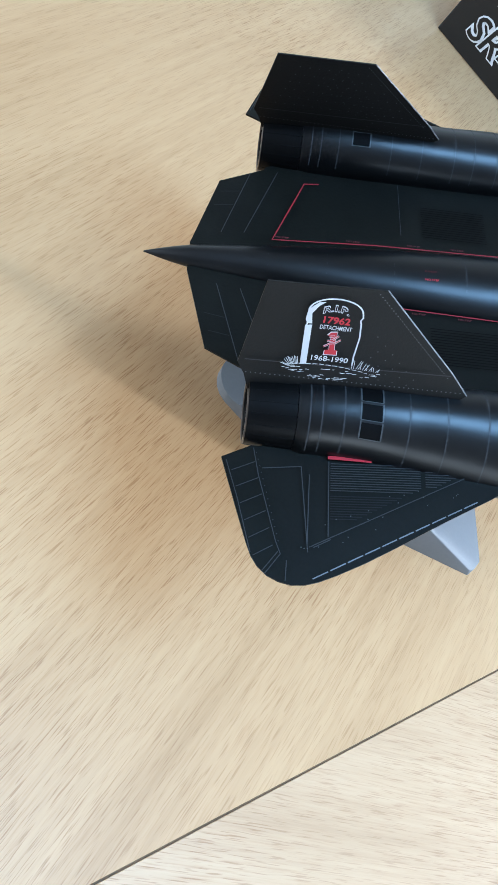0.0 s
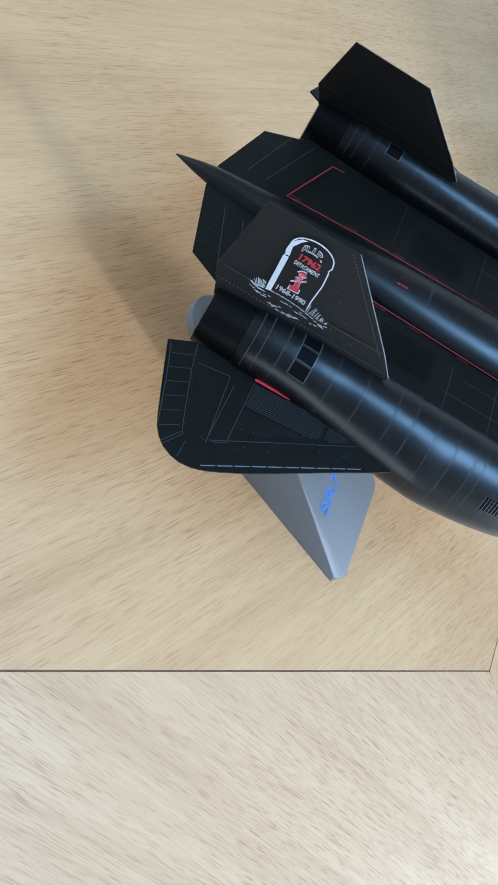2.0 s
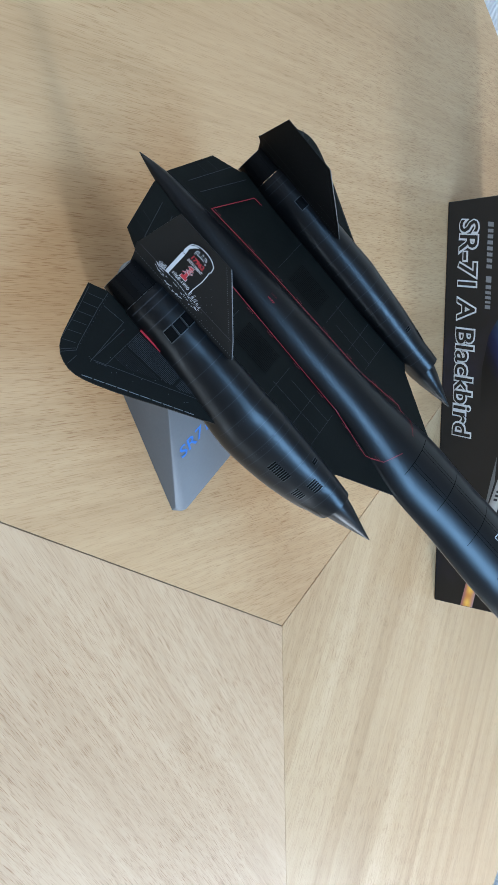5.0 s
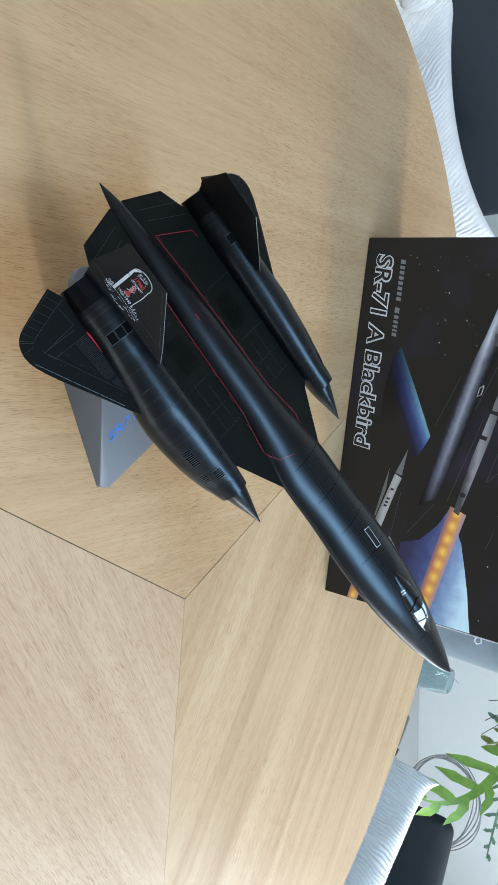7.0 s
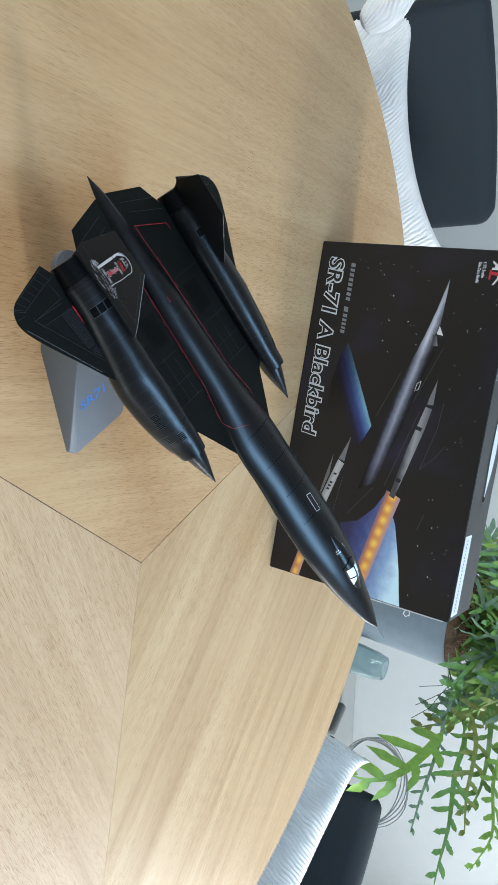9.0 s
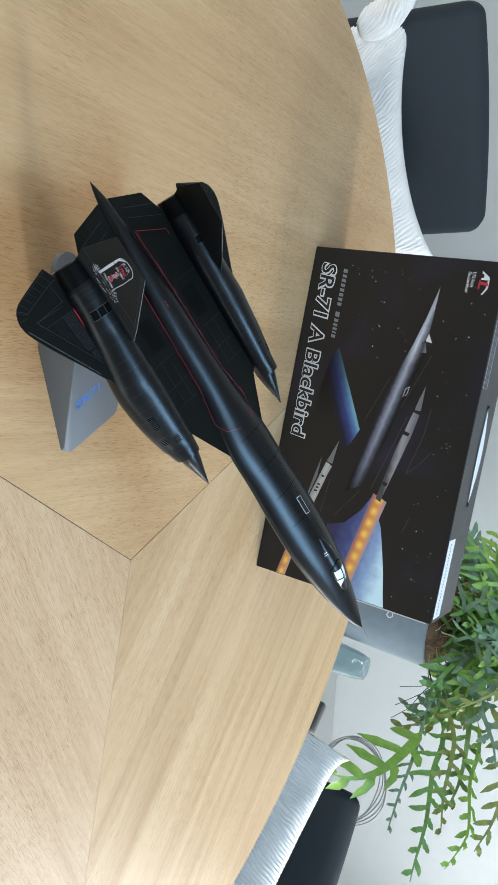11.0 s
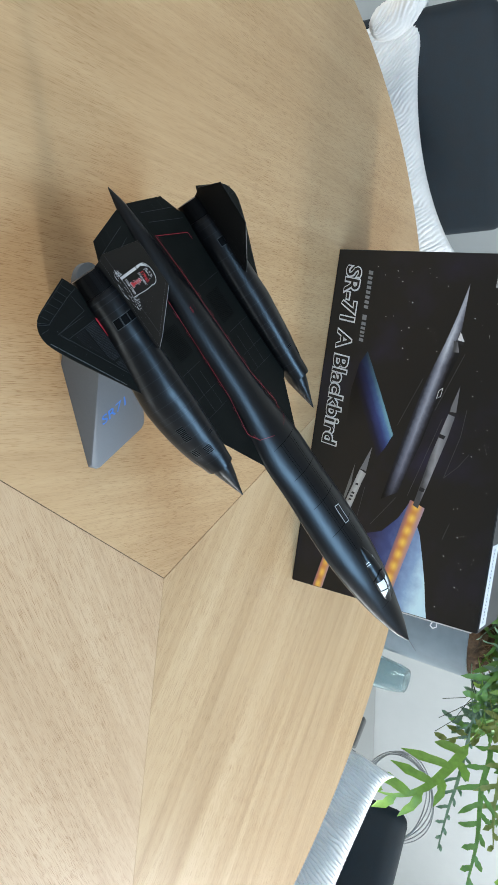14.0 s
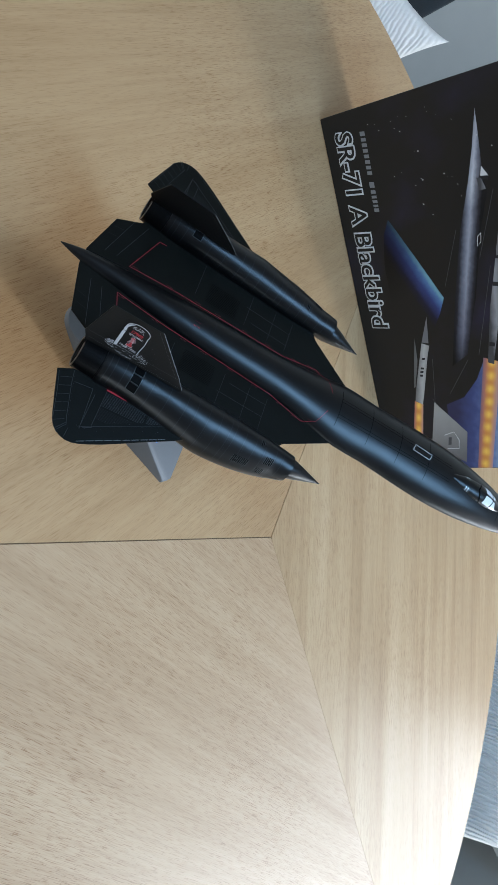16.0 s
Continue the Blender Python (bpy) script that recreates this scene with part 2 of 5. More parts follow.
tagged(wall("floor", -3.2, 2.85, -4.0, 1.8, -0.1, 0.0, FLOOR), "pale grey smooth floor", "floor", kind="structure")
def boxes(name, mat, *dims):
    """One mesh of several boxes in room metres."""
    whole = bmesh.new()
    for d0, d1, e0, e1, z0, z1 in dims:
        b = box_bm(d0, d1, e0, e1, z0, z1)
        me = bpy.data.meshes.new("tmp")
        b.to_mesh(me)
        b.free()
        whole.from_mesh(me)
        bpy.data.meshes.remove(me)
    place(whole, Matrix.Translation((TC.x, TC.y, 0)) @ Matrix.Rotation(WIN, 4, "Z"))
    return part(name, whole, mat)


# the unseen ceiling, open at the skylight; dark colour keeps its reflection low
tagged(boxes("ceiling", CEIL, (-3.2, -0.65, -4.0, 1.8, 2.6, 2.75), (0.75, 2.85, -4.0, 1.8, 2.6, 2.75), (-0.65, 0.75, -4.0, -0.62, 2.6, 2.75), (-0.65, 0.75, 0.02, 1.8, 2.6, 2.75)), "unseen ceiling with a skylight opening, darkened to weaken bounce light", "ceiling", kind="structure")
tagged(wall("wall_plant_side", -3.2, 2.85, 1.65, 1.8, 0, 2.6), "plain white painted wall behind the plant", "wall", kind="structure")
# unseen wall behind the camera, its colour darkened to cut reflections
tagged(boxes("wall_behind", FARWALL, (-3.35, -3.2, -4.0, -2.45, 0, 2.6), (-3.35, -3.2, 0.85, 1.8, 0, 2.6), (-3.35, -3.2, -2.45, 0.85, 0, 0.62), (-3.35, -3.2, -2.45, 0.85, 2.38, 2.6)), "unseen wall round a wide window, darkened to weaken bounce light", "wall", kind="structure")
# window wall with an opening
for nm, e0, e1, z0, z1 in (("wall_window_a", -4.0, -1.50, 0, 2.6), ("wall_window_b", 1.40, 1.65, 0, 2.6), ("wall_window_c", -1.50, 1.40, 0, 1.02), ("wall_window_d", -1.50, 1.40, 2.52, 2.6)):
    tagged(wall(nm, 2.65, 2.85, e0, e1, z0, z1), "white painted wall round the window", "wall", kind="structure")
# unseen garden-side wall, darkened the same way
tagged(boxes("wall_garden_side", FARWALL, (-3.2, 0.95, -4.0, -3.8, 0, 2.6), (2.55, 2.65, -4.0, -3.8, 0, 2.6), (0.95, 2.55, -4.0, -3.8, 0, 0.6), (0.95, 2.55, -4.0, -3.8, 1.9, 2.6)), "unseen wall round a wide garden window, darkened to weaken bounce light", "wall", kind="structure")
LACQUER = speckled("white_lacquer", (0.265, 0.272, 0.262), 0.6, 30, 0.03)
bench = thing("low_bench", "low white lacquered bench along the wall", "bench", Matrix.Translation((TC.x, TC.y, 0)) @ Matrix.Rotation(WIN, 4, "Z"))
part("top", box_bm(0.2, 2.6, 0.745, 1.645, 0.245, 0.28, 0.003, 2), LACQUER, bench)
for d in (0.3, 1.5, 2.5):
    part("support", box_bm(d - 0.02, d + 0.02, 0.95, 1.60, 0.0, 0.2445, 0.002, 1), LACQUER, bench)

# ---- round table ----
R_TABLE = 0.7245
# the three veneer joints: bearing in degrees, half width of the joint
SEAMS = ((85.0, 0.00040), (206.1, 0.00046), (325.5, 0.00014))
table = thing("round_table", "round pale oak table, top veneered in three sectors", "table", Matrix.Translation((TC.x, TC.y, 0)))


def ring_pts(r, a0, a1, n):
    return [(r * math.cos(radians(a0 + (a1 - a0) * i / n)), r * math.sin(radians(a0 + (a1 - a0) * i / n))) for i in range(n + 1)]


for leaf in range(3):
    (a0, g0), (a1, g1) = SEAMS[leaf], SEAMS[(leaf + 1) % 3]
    a1 += 360 if a1 < a0 else 0
    grain = radians((a0 + a1) / 2 - 90)
    u0, u1 = Vector((math.cos(radians(a0)), math.sin(radians(a0)))), Vector((math.cos(radians(a1)), math.sin(radians(a1))))
    n0, n1 = Vector((-u0.y, u0.x)) * g0, Vector((u1.y, -u1.x)) * g1
    turn = u0.x * u1.y - u0.y * u1.x
    gap = n1 - n0
    apex = n0 + u0 * (gap.x * u1.y - gap.y * u1.x) / turn
    rr = R_TABLE - 0.0015
    out = [tuple(apex)] + ring_pts(rr, a0 + math.degrees(g0 / rr), a1 - math.degrees(g1 / rr), 60)
    bm = prism(out, 0.745, 0.75, 0.00012, 1)
    place(bm, Matrix.Rotation(-grain, 4, "Z"))
    v = part("veneer_panel", bm, OAKS[leaf], table)
    v.rotation_euler[2] = grain
part("core", prism(ring_pts(R_TABLE, 0, 360, 180)[:-1], 0.718, 0.7492, 0.004, 3), OAK_EDGE, table)
part("underlay", prism(ring_pts(R_TABLE - 0.01, 0, 360, 90)[:-1], 0.7491, 0.7494), SEAM, table)
part("pedestal", loft([[(r * math.cos(a), r * math.sin(a), z) for a in (2 * math.pi * k / 48 for k in range(48))] for z, r in ((0.03, 0.20), (0.3, 0.15), (0.65, 0.17), (0.717, 0.24))]), OAK_EDGE, table)
part("foot", prism(ring_pts(0.34, 0, 360, 64)[:-1], 0.0, 0.035, 0.006, 2), OAK_EDGE, table)

# ---- the model aircraft: x forward from the tail tip, y to port, z up ----
PITCH, ROLL = 23.84, 0.0
jet = thing("model_jet", "matt black twin-engined model jet with red outlines on a grey stand", "model aircraft", pose(0, 0, 0.839, ROLL, -PITCH, 0))

HUMP = [(0, 0.0002), (0.008, 0.0022), (0.0155, 0.0036), (0.03, 0.0049), (0.05, 0.0061), (0.08, 0.0071), (0.12, 0.0078), (0.165, 0.0085), (0.2, 0.0092), (0.25, 0.0114), (0.3, 0.0132),
        (0.335, 0.0135), (0.355, 0.0127), (0.372, 0.0108), (0.39, 0.0077), (0.41, 0.0046), (0.425, 0.0018), (0.4326, 0.0004)]
CHINE = [(0, 0.0003), (0.008, 0.0026), (0.0155, 0.0044), (0.03, 0.0061), (0.05, 0.0086), (0.08, 0.0118), (0.12, 0.0144), (0.165, 0.0162), (0.195, 0.0195), (0.2225, 0.0242), (0.255, 0.0243),
         (0.29, 0.0258), (0.318, 0.0259), (0.34, 0.0245), (0.358, 0.0223), (0.385, 0.0174), (0.40, 0.0134), (0.415, 0.0090), (0.425, 0.0046), (0.4326, 0.0004)]


def body_top(x, y):
    """Height of the body's skin: a flattened tube whose crest runs out into the chines."""
    h, c = lerp_table(HUMP, x), lerp_table(CHINE, x)
    y = abs(y)
    return h * max(0.0, 1 - (y / c) ** 2) ** 0.64 if y < c else 0.0


def body_ring(x):
    c, h = lerp_table(CHINE, x), lerp_table(HUMP, x)
    ring = []
    for k in range(49):
        a = math.pi * k / 48
        y = c * math.cos(a)
        ring.append((x, y, body_top(x, y)))
    for k in range(1, 20):
        a = math.pi * k / 20
        y = -c * math.cos(a)
        ring.append((x, y, -0.85 * body_top(x, y)))
    return ring


xs = sorted(set([0.0, 0.003, 0.006, 0.01] + [0.0155 + 0.0075 * i for i in range(49)] + [0.39, 0.398, 0.406, 0.412, 0.418, 0.424, 0.429, 0.4326]))
fuselage = smooth(part("fuselage", loft([body_ring(x) for x in xs if x <= 0.4326]), BLACK, jet), 50)


def half(points, side):
    return [(x, y * side) for x, y in (points if side > 0 else points[::-1])]


def slab(outline, inset=0.006, thick=0.0012, edge=0.00035):
    """A wing plate whose faces rise from a thin rim to a flat middle."""
    bm = bmesh.new()
    f = bm.faces.new([bm.verts.new((x, y, edge)) for x, y in outline])
    bmesh.ops.recalc_face_normals(bm, faces=[f])
    if f.normal.z < 0:
        f.normal_flip()
    bmesh.ops.inset_region(bm, faces=[f], thickness=inset, depth=0.0, use_even_offset=False)
    rim = {v for e in bm.edges if e.is_boundary for v in e.verts}
    for v in bm.verts:
        if v not in rim:
            v.co.z = thick
    low = bmesh.ops.duplicate(bm, geom=bm.verts[:] + bm.edges[:] + bm.faces[:])["geom"]
    for v in low:
        if isinstance(v, bmesh.types.BMVert):
            v.co.z *= -1
    for v in low:
        if isinstance(v, bmesh.types.BMFace):
            v.normal_flip()
    es = [e for e in bm.edges if e.is_boundary]
    bmesh.ops.bridge_loops(bm, edges=es)
    bmesh.ops.recalc_face_normals(bm, faces=bm.faces)
    return bm


INNER = [(0.2225, 0.0240), (0.187, 0.0437), (0.180, 0.052), (0.060, 0.056), (0.0400, 0.0470), (0.0395, 0.0455), (0.0235, 0.0372), (0.0152, 0.0060), (0.0152, 0.002), (0.21, 0.002)]
OUTER = [(0.140, 0.0600), (0.135, 0.0690), (0.122, 0.0755), (0.113, 0.0812), (0.098, 0.0899), (0.083, 0.0990), (0.074, 0.1042), (0.066, 0.1083), (0.0610, 0.1105), (0.0570, 0.1117), (0.0530, 0.1120), (0.0495, 0.1113),
        (0.0462, 0.1098), (0.0435, 0.1075), (0.0415, 0.1046), (0.0400, 0.1010), (0.0355, 0.0880), (0.0313, 0.0753), (0.0398, 0.0708), (0.0530, 0.0700), (0.060, 0.0600)]


def droop(bm):
    """The outer wing falls a little towards its tip."""
    for v in bm.verts:
        y = abs(v.co.y)
        v.co.z -= 0.0022 * max(0.0, (y - 0.072) / 0.040) ** 1.2
    return bm


for side in (-1, 1):
    smooth(part("inner_wing", slab(half(INNER, side), 0.005, 0.0011), WING, jet), 25)
    smooth(part("outer_wing", droop(slab(half(OUTER, side), 0.004, 0.0010)), WING, jet), 25)

# nacelles
NAC = [(0.0520, 0.0118), (0.0545, 0.0123), (0.065, 0.0128), (0.09, 0.0130), (0.13, 0.0128), (0.155, 0.0121), (0.175, 0.0110), (0.1950, 0.0094)]


def nac_axis(x):
    return 0.0592 - 0.0012 * max(0.0, (x - 0.12) / 0.08)


def nac_rise(x):
    """The nacelle's axis stands a little over the wing plane, less so at the inlet."""
    return 0.0006 + 0.0015 * min(1.0, max(0.0, (0.195 - x) / 0.055))


def circle(x, y, r, n=40, z=0.0, lean=0.0):
    return [(x + lean * math.cos(a), y + r * math.cos(a), z + r * math.sin(a)) for a in (2 * math.pi * k / n for k in range(n))]


EDGE = [(0.052, 0.0128, -0.0017), (0.060, 0.0129, -0.0018), (0.075, 0.0137, -0.0024), (0.092, 0.0153, -0.0036), (0.105, 0.0169, -0.0048), (0.116, 0.0183, -0.0056), (0.127, 0.0196, -0.0062), (0.135, 0.0195, -0.0073), (0.150, 0.0184, -0.0072), (0.163, 0.0169, -0.0063), (0.176, 0.0144, -0.0051), (0.188, 0.0112, -0.0038), (0.197, 0.0092, -0.0024)]


def nac_point(x, a, side, lift=0.0, r=None):
    """A point of a nacelle's skin at angle a: an oval that widens and sinks outboard."""
    r = (lerp_table(NAC, x) if r is None else r) + lift
    c, h = math.cos(a), math.sin(a)
    y, z = r * c, r * h
    if x > 0.052:
        flare = max(0.0, lerp_table([(q[0], q[1]) for q in EDGE], x) + lift - r)
        y += flare * (1 + c) / 2
        z += lerp_table([(q[0], q[2]) for q in EDGE], x) * min(1.0, flare / 0.002) * ((1 + c) / 2) ** 2
    return (x, side * (nac_axis(x) + y), z + nac_rise(x))


def nac_ring(x, r, side, n=96):
    return [nac_point(x, 2 * math.pi * k / n, side, 0.0, r) for k in range(n)]


for side in (-1, 1):
    rings = [nac_ring(x, lerp_table(NAC, x), side) for x in [0.052 + 0.143 * i / 60 for i in range(61)]]
    rings.append(nac_ring(0.1948, 0.0088, side))
    rings.append(nac_ring(0.175, 0.0082, side))
    nac = smooth(part("nacelle", loft(rings), BLACK, jet), 45)
    cone = [circle(x, side * (nac_axis(0.19) - (x - 0.18) * 0.06), r, 32, -(x - 0.18) * 0.03) for x, r in ((0.176, 0.0074), (0.186, 0.0082), (0.195, 0.0079), (0.203, 0.0061), (0.2130, 0.0033), (0.2205, 0.0012), (0.2245, 0.0002))]
    smooth(part("inlet_spike", loft(cone), BLACK, nac, "smooth pointed black inlet cone"), 50)
    noz = [circle(x, side * 0.0592, r, 40, 0.0020) for x, r in ((0.0518, 0.0119), (0.0450, 0.0116), (0.0375, 0.0109), (0.0375, 0.0094), (0.046, 0.0066), (0.051, 0.003))]
    nozzle = smooth(part("nozzle", loft(noz), NOZ, nac, "sooty black exhaust nozzle"), 40)
    for k in range(20):
        a = 2 * math.pi * k / 20
        pts = [(x, side * 0.0592 + (r + 0.00002) * math.cos(a), (r + 0.00002) * math.sin(a) + 0.0020) for x, r in ((0.0520, 0.01175), (0.0450, 0.01145), (0.0378, 0.01075))]
        part("petal_edge", tube(pts, 0.00022, 5), DARKLINE, nozzle)
    liner = [circle(x, side * 0.0592, r, 40, 0.0004) for x, r in ((0.0372, 0.0090), (0.0372, 0.0101), (0.050, 0.0111), (0.050, 0.0094))]
    smooth(part("nozzle_lip", loft(liner + liner[:1], close_ends=False), STEEL, nozzle, "bare metal lip of the exhaust"), 40)


# thin raised lines on the skins
def line_over(points, width, height_of, mat, name, parent, lift=0.00012, label=""):
    """A strip laid on a skin along points in x, y."""
    fine = []
    for (x0, y0), (x1, y1) in zip(points, points[1:]):
        n = max(2, int(math.hypot(x1 - x0, y1 - y0) / 0.003))
        fine += [(x0 + (x1 - x0) * i / n, y0 + (y1 - y0) * i / n) for i in range(n)]
    fine.append(points[-1])
    bm = ribbon2d(fine, width)
    for v in bm.verts:
        v.co.z = height_of(v.co.x, v.co.y) + lift
    return part(name, bm, mat, parent, label)


def skin(x, y):
    return max(body_top(x, y) if abs(y) < lerp_table(CHINE, x) else 0, 0.00112 if x < 0.20 else 0.0)


# red walkway outline
def stencil(text, x, y, length, mat=DULLRED, tall=0.0007):
    """Tiny letters laid along the body's skin."""
    b = fitted(words(text, 0.01, 0.0002), x, x + length, y - tall / 2, y + tall / 2)
    for v in b.verts:
        v.co.z = skin(v.co.x, v.co.y) + 0.0003
    return part("stencil", b, mat, jet, "small dull red stencil")


for side in (-1, 1):
    pts = [(0.0545, 0.0395), (0.0435, 0.0106), (0.08, 0.0134), (0.12, 0.0146), (0.165, 0.0160), (0.194, 0.0215), (0.204, 0.0175), (0.2085, 0.0070)]
    line_over([(x, y * side) for x, y in pts], 0.00046, skin, LINERED, "red_outline", jet, 0.0003, "thin red walkway outline")
    line_over([(0.0545, 0.0395 * side), (0.060, 0.0402 * side)], 0.00046, skin, LINERED, "red_outline", jet, 0.0003)
    line_over([(0.0629, 0.0730 * side), (0.0763, 0.0729 * side)], 0.0011, lambda x, y: 0.00105, RED, "red_stripe", jet, 0.0004)
    for x, y in ((0.0445, 0.0122), (0.070, 0.0140), (0.092, 0.0152), (0.108, 0.0156), (0.130, 0.0162), (0.150, 0.0170), (0.172, 0.0187), (0.186, 0.0212)):
        stencil("NO STEP", x, y * side, 0.0048)
    stencil("NO STEP", 0.198, 0.0182 * side, 0.0048)
stencil("DANGER", 0.0955, -0.0015, 0.0042)
stencil("NO STEP", 0.0955, -0.0046, 0.0048, RED, 0.0008)

# body panel lines
for x in (0.042, 0.062, 0.085, 0.110, 0.14, 0.2175, 0.246, 0.274, 0.302, 0.384):
    c = lerp_table(CHINE, x) * (0.62 if x > 0.2 else 0.55)
    line_over([(x, -c), (x, c)], 0.0004, skin, DARKLINE if x > 0.2 else LINE, "panel_line", fuselage, 0.00006)
for y in (-0.0052, 0.0052, -0.0075, 0.0075):
    line_over([(0.2175, y), (0.325, y * 0.9)], 0.0003, skin, DARKLINE, "panel_line", fuselage, 0.00006)

# refuelling door outline, cockpit
line_over([(0.2855, 0.0010), (0.2870, 0.0062), (0.3035, 0.0055), (0.3020, 0.0005), (0.2855, 0.0010)], 0.0006, skin, WHITE, "door_outline", fuselage, 0.0003, "thin white outline of a hatch")
CAN = [(0.328, 0.0020, 0.0004), (0.338, 0.0052, 0.0018), (0.348, 0.0070, 0.0031), (0.358, 0.0076, 0.0038), (0.366, 0.0074, 0.0038), (0.371, 0.0066, 0.0030), (0.378, 0.0050, 0.0014), (0.386, 0.0022, 0.0001)]


def can_point(x, a, lift=0.0):
    """A point of the canopy's skin; a runs from port over the top to starboard."""
    w, h = lerp_table([(q[0], q[1]) for q in CAN], x) + lift, lerp_table([(q[0], q[2]) for q in CAN], x) + lift
    y = w * math.cos(a)
    return (x, y, body_top(x, y) + h * math.sin(a) - 0.0003 * (1 - math.sin(a)))


canopy = smooth(part("canopy", loft([[can_point(0.328 + 0.058 * i / 26, math.pi * k / 24) for k in range(25)] for i in range(27)], cyclic=False), BLACK, jet, "black cockpit canopy, panes painted white as bright reflections"), 50)


def pane(x0, x1, a0, a1, name, mat, x2=None, x3=None, lift=0.00035, label=""):
    """A patch on the canopy between two stations and two angles; x2, x3 give the stations of its upper edge."""
    x2, x3 = x0 if x2 is None else x2, x1 if x3 is None else x3
    bm = bmesh.new()
    rows = []
    for i in range(5):
        f = i / 4
        rows.append([bm.verts.new(can_point((x0 + (x2 - x0) * g) * (1 - f) + (x1 + (x3 - x1) * g) * f, radians(a0 + (a1 - a0) * g), lift)) for g in (0, 0.2, 0.4, 0.6, 0.8, 1)])
    for r0, r1 in zip(rows, rows[1:]):
        for i in range(5):
            bm.faces.new((r0[i], r0[i + 1], r1[i + 1], r1[i]))
    bmesh.ops.recalc_face_normals(bm, faces=bm.faces)
    return smooth(part(name, bm, mat, canopy, label), 60)


for mirror in (False, True):
    turn = (lambda a: 180 - a) if mirror else (lambda a: a)
    pane(0.3572, 0.3700, turn(176), turn(84), "window_frame", DARKLINE, 0.3520, 0.3722, 0.0002)
    pane(0.3582, 0.3695, turn(168), turn(90), "window_panel", BLACK, 0.3535, 0.3716, 0.00026)
    # both panes get the window's reflection as plain white colour
    pane(0.3602, 0.3684, turn(152), turn(96), "side_pane", GLASS, 0.3614, 0.3708, label="glass side window, its bright reflection painted white")
    pane(0.3697, 0.3775, turn(158), turn(97), "windscreen_pane", GLASS, 0.3720, 0.3740, label="glass windscreen, its bright reflection painted white")
    pane(0.3385, 0.3442, turn(160), turn(120), "rear_pane", LOUVRE, 0.3395, 0.3447, label="small grey rear window")
    for f in (0.3, 0.65):
        pane(0.3385 + 0.0057 * f, 0.3390 + 0.0057 * f, turn(160), turn(120), "pane_bar", GLASS, lift=0.00045)
part("pitot_tube", tube([(0.431, 0, 0.0002), (0.4461, 0, -0.0003)], [0.0005, 0.0003], 8), RIVET, jet, "thin metal probe on the nose")

# fins
FIN = [(0.0370, 0.0100), (0.0352, 0.0155), (0.0330, 0.0195), (0.0378, 0.0464), (0.0695, 0.0472), (0.0953, 0.0224), (0.1017, 0.0153), (0.0965, 0.0100)]


def fin_place(side):
    """From fin drawing (x along, y up the fin) to the aircraft; its z points outwards."""
    cant = 0.285
    up = Vector((0, -side * cant, 1))
    out = Vector((1, 0, 0)).cross(up).normalized() * (1 if side < 0 else -1)
    m = Matrix.Identity(4)
    for i in range(3):
        m[i][0], m[i][1], m[i][2] = (1, 0, 0)[i], up[i], out[i]
    m[1][3] = side * 0.0598
    return m


for side in (-1, 1):
    bm = slab(FIN, 0.0035, 0.0010, 0.00025)
    fin = part("fin", place(bm, fin_place(side)), FINB, jet, "canted black tail fin with a silver leading edge")
    smooth(fin, 20)
    for s in (1, -1):
        def on_fin(pts, w, mat, nm, lift=0.0011, label="", s=s, side=side, fin=fin):
            b = ribbon2d(pts, w)
            for v in b.verts:
                v.co.z = lift * s
            return part(nm, place(b, fin_place(side)), mat, fin, label)
        on_fin([(0.0348, 0.0214), (0.060, 0.0219), (0.0945, 0.0227)], 0.0003, LINE, "panel_line", 0.00112)
        for k in range(46):
            x = 0.0355 + 0.0635 * k / 45
            on_fin([(x, 0.0168), (x + 0.00035, 0.0168)], 0.00035, FINDOT, "rivet", 0.00106)
        for k in range(34):
            f = k / 33
            x, y = 0.0675 + 0.0262 * f, 0.0463 - 0.0246 * f
            on_fin([(x, y), (x + 0.0003, y)], 0.0003, FINDOT, "rivet", 0.00085)
        for k in range(40):
            f, g = (k % 10) / 9, k // 10
            x, y = 0.0590 + 0.0250 * f - 0.0015 * g, 0.0440 - 0.0240 * f - 0.0022 * g
            if y > 0.0175 and (x > 0.069 or y < 0.021 or s * 1 < 0):
                on_fin([(x, y), (x + 0.00025, y)], 0.00025, FINDOT, "rivet", 0.00112)
        for r in range(6 if side > 0 else 0):
            y = 0.0252 + 0.0036 * r
            for k in range(18):
                x = 0.0400 + 0.0011 * r + 0.0032 * k
                if x < 0.0915 - (y - 0.0224) * 1.04:
                    on_fin([(x, y), (x + 0.0003, y)], 0.0003, FINDOT, "rivet", 0.00112)
    part("leading_edge", tube([fin_place(side) @ Vector(p) for p in ((0.0696, 0.0471, 0), (0.0954, 0.0224, 0), (0.1018, 0.0153, 0))], 0.00026, 6), RIVET if side < 0 else LOUVRE, fin, "worn silver leading edge")

# tombstone marking on the starboard fin
FP = fin_place(-1)


def mark(bm, mat, name, lift=0.00125, label=""):
    for v in bm.verts:
        v.co.z = lift
    return part(name, place(bm, FP), mat, jet, label)


def bent(bm, x0, x1, y0, y1, arch):
    """Letters in a rectangle whose middle rises by arch."""
    fitted(bm, x0, x1, y0, y1)
    for v in bm.verts:
        f = (v.co.x - x0) / (x1 - x0) * 2 - 1
        v.co.y += arch * (1 - f * f)
    return bm


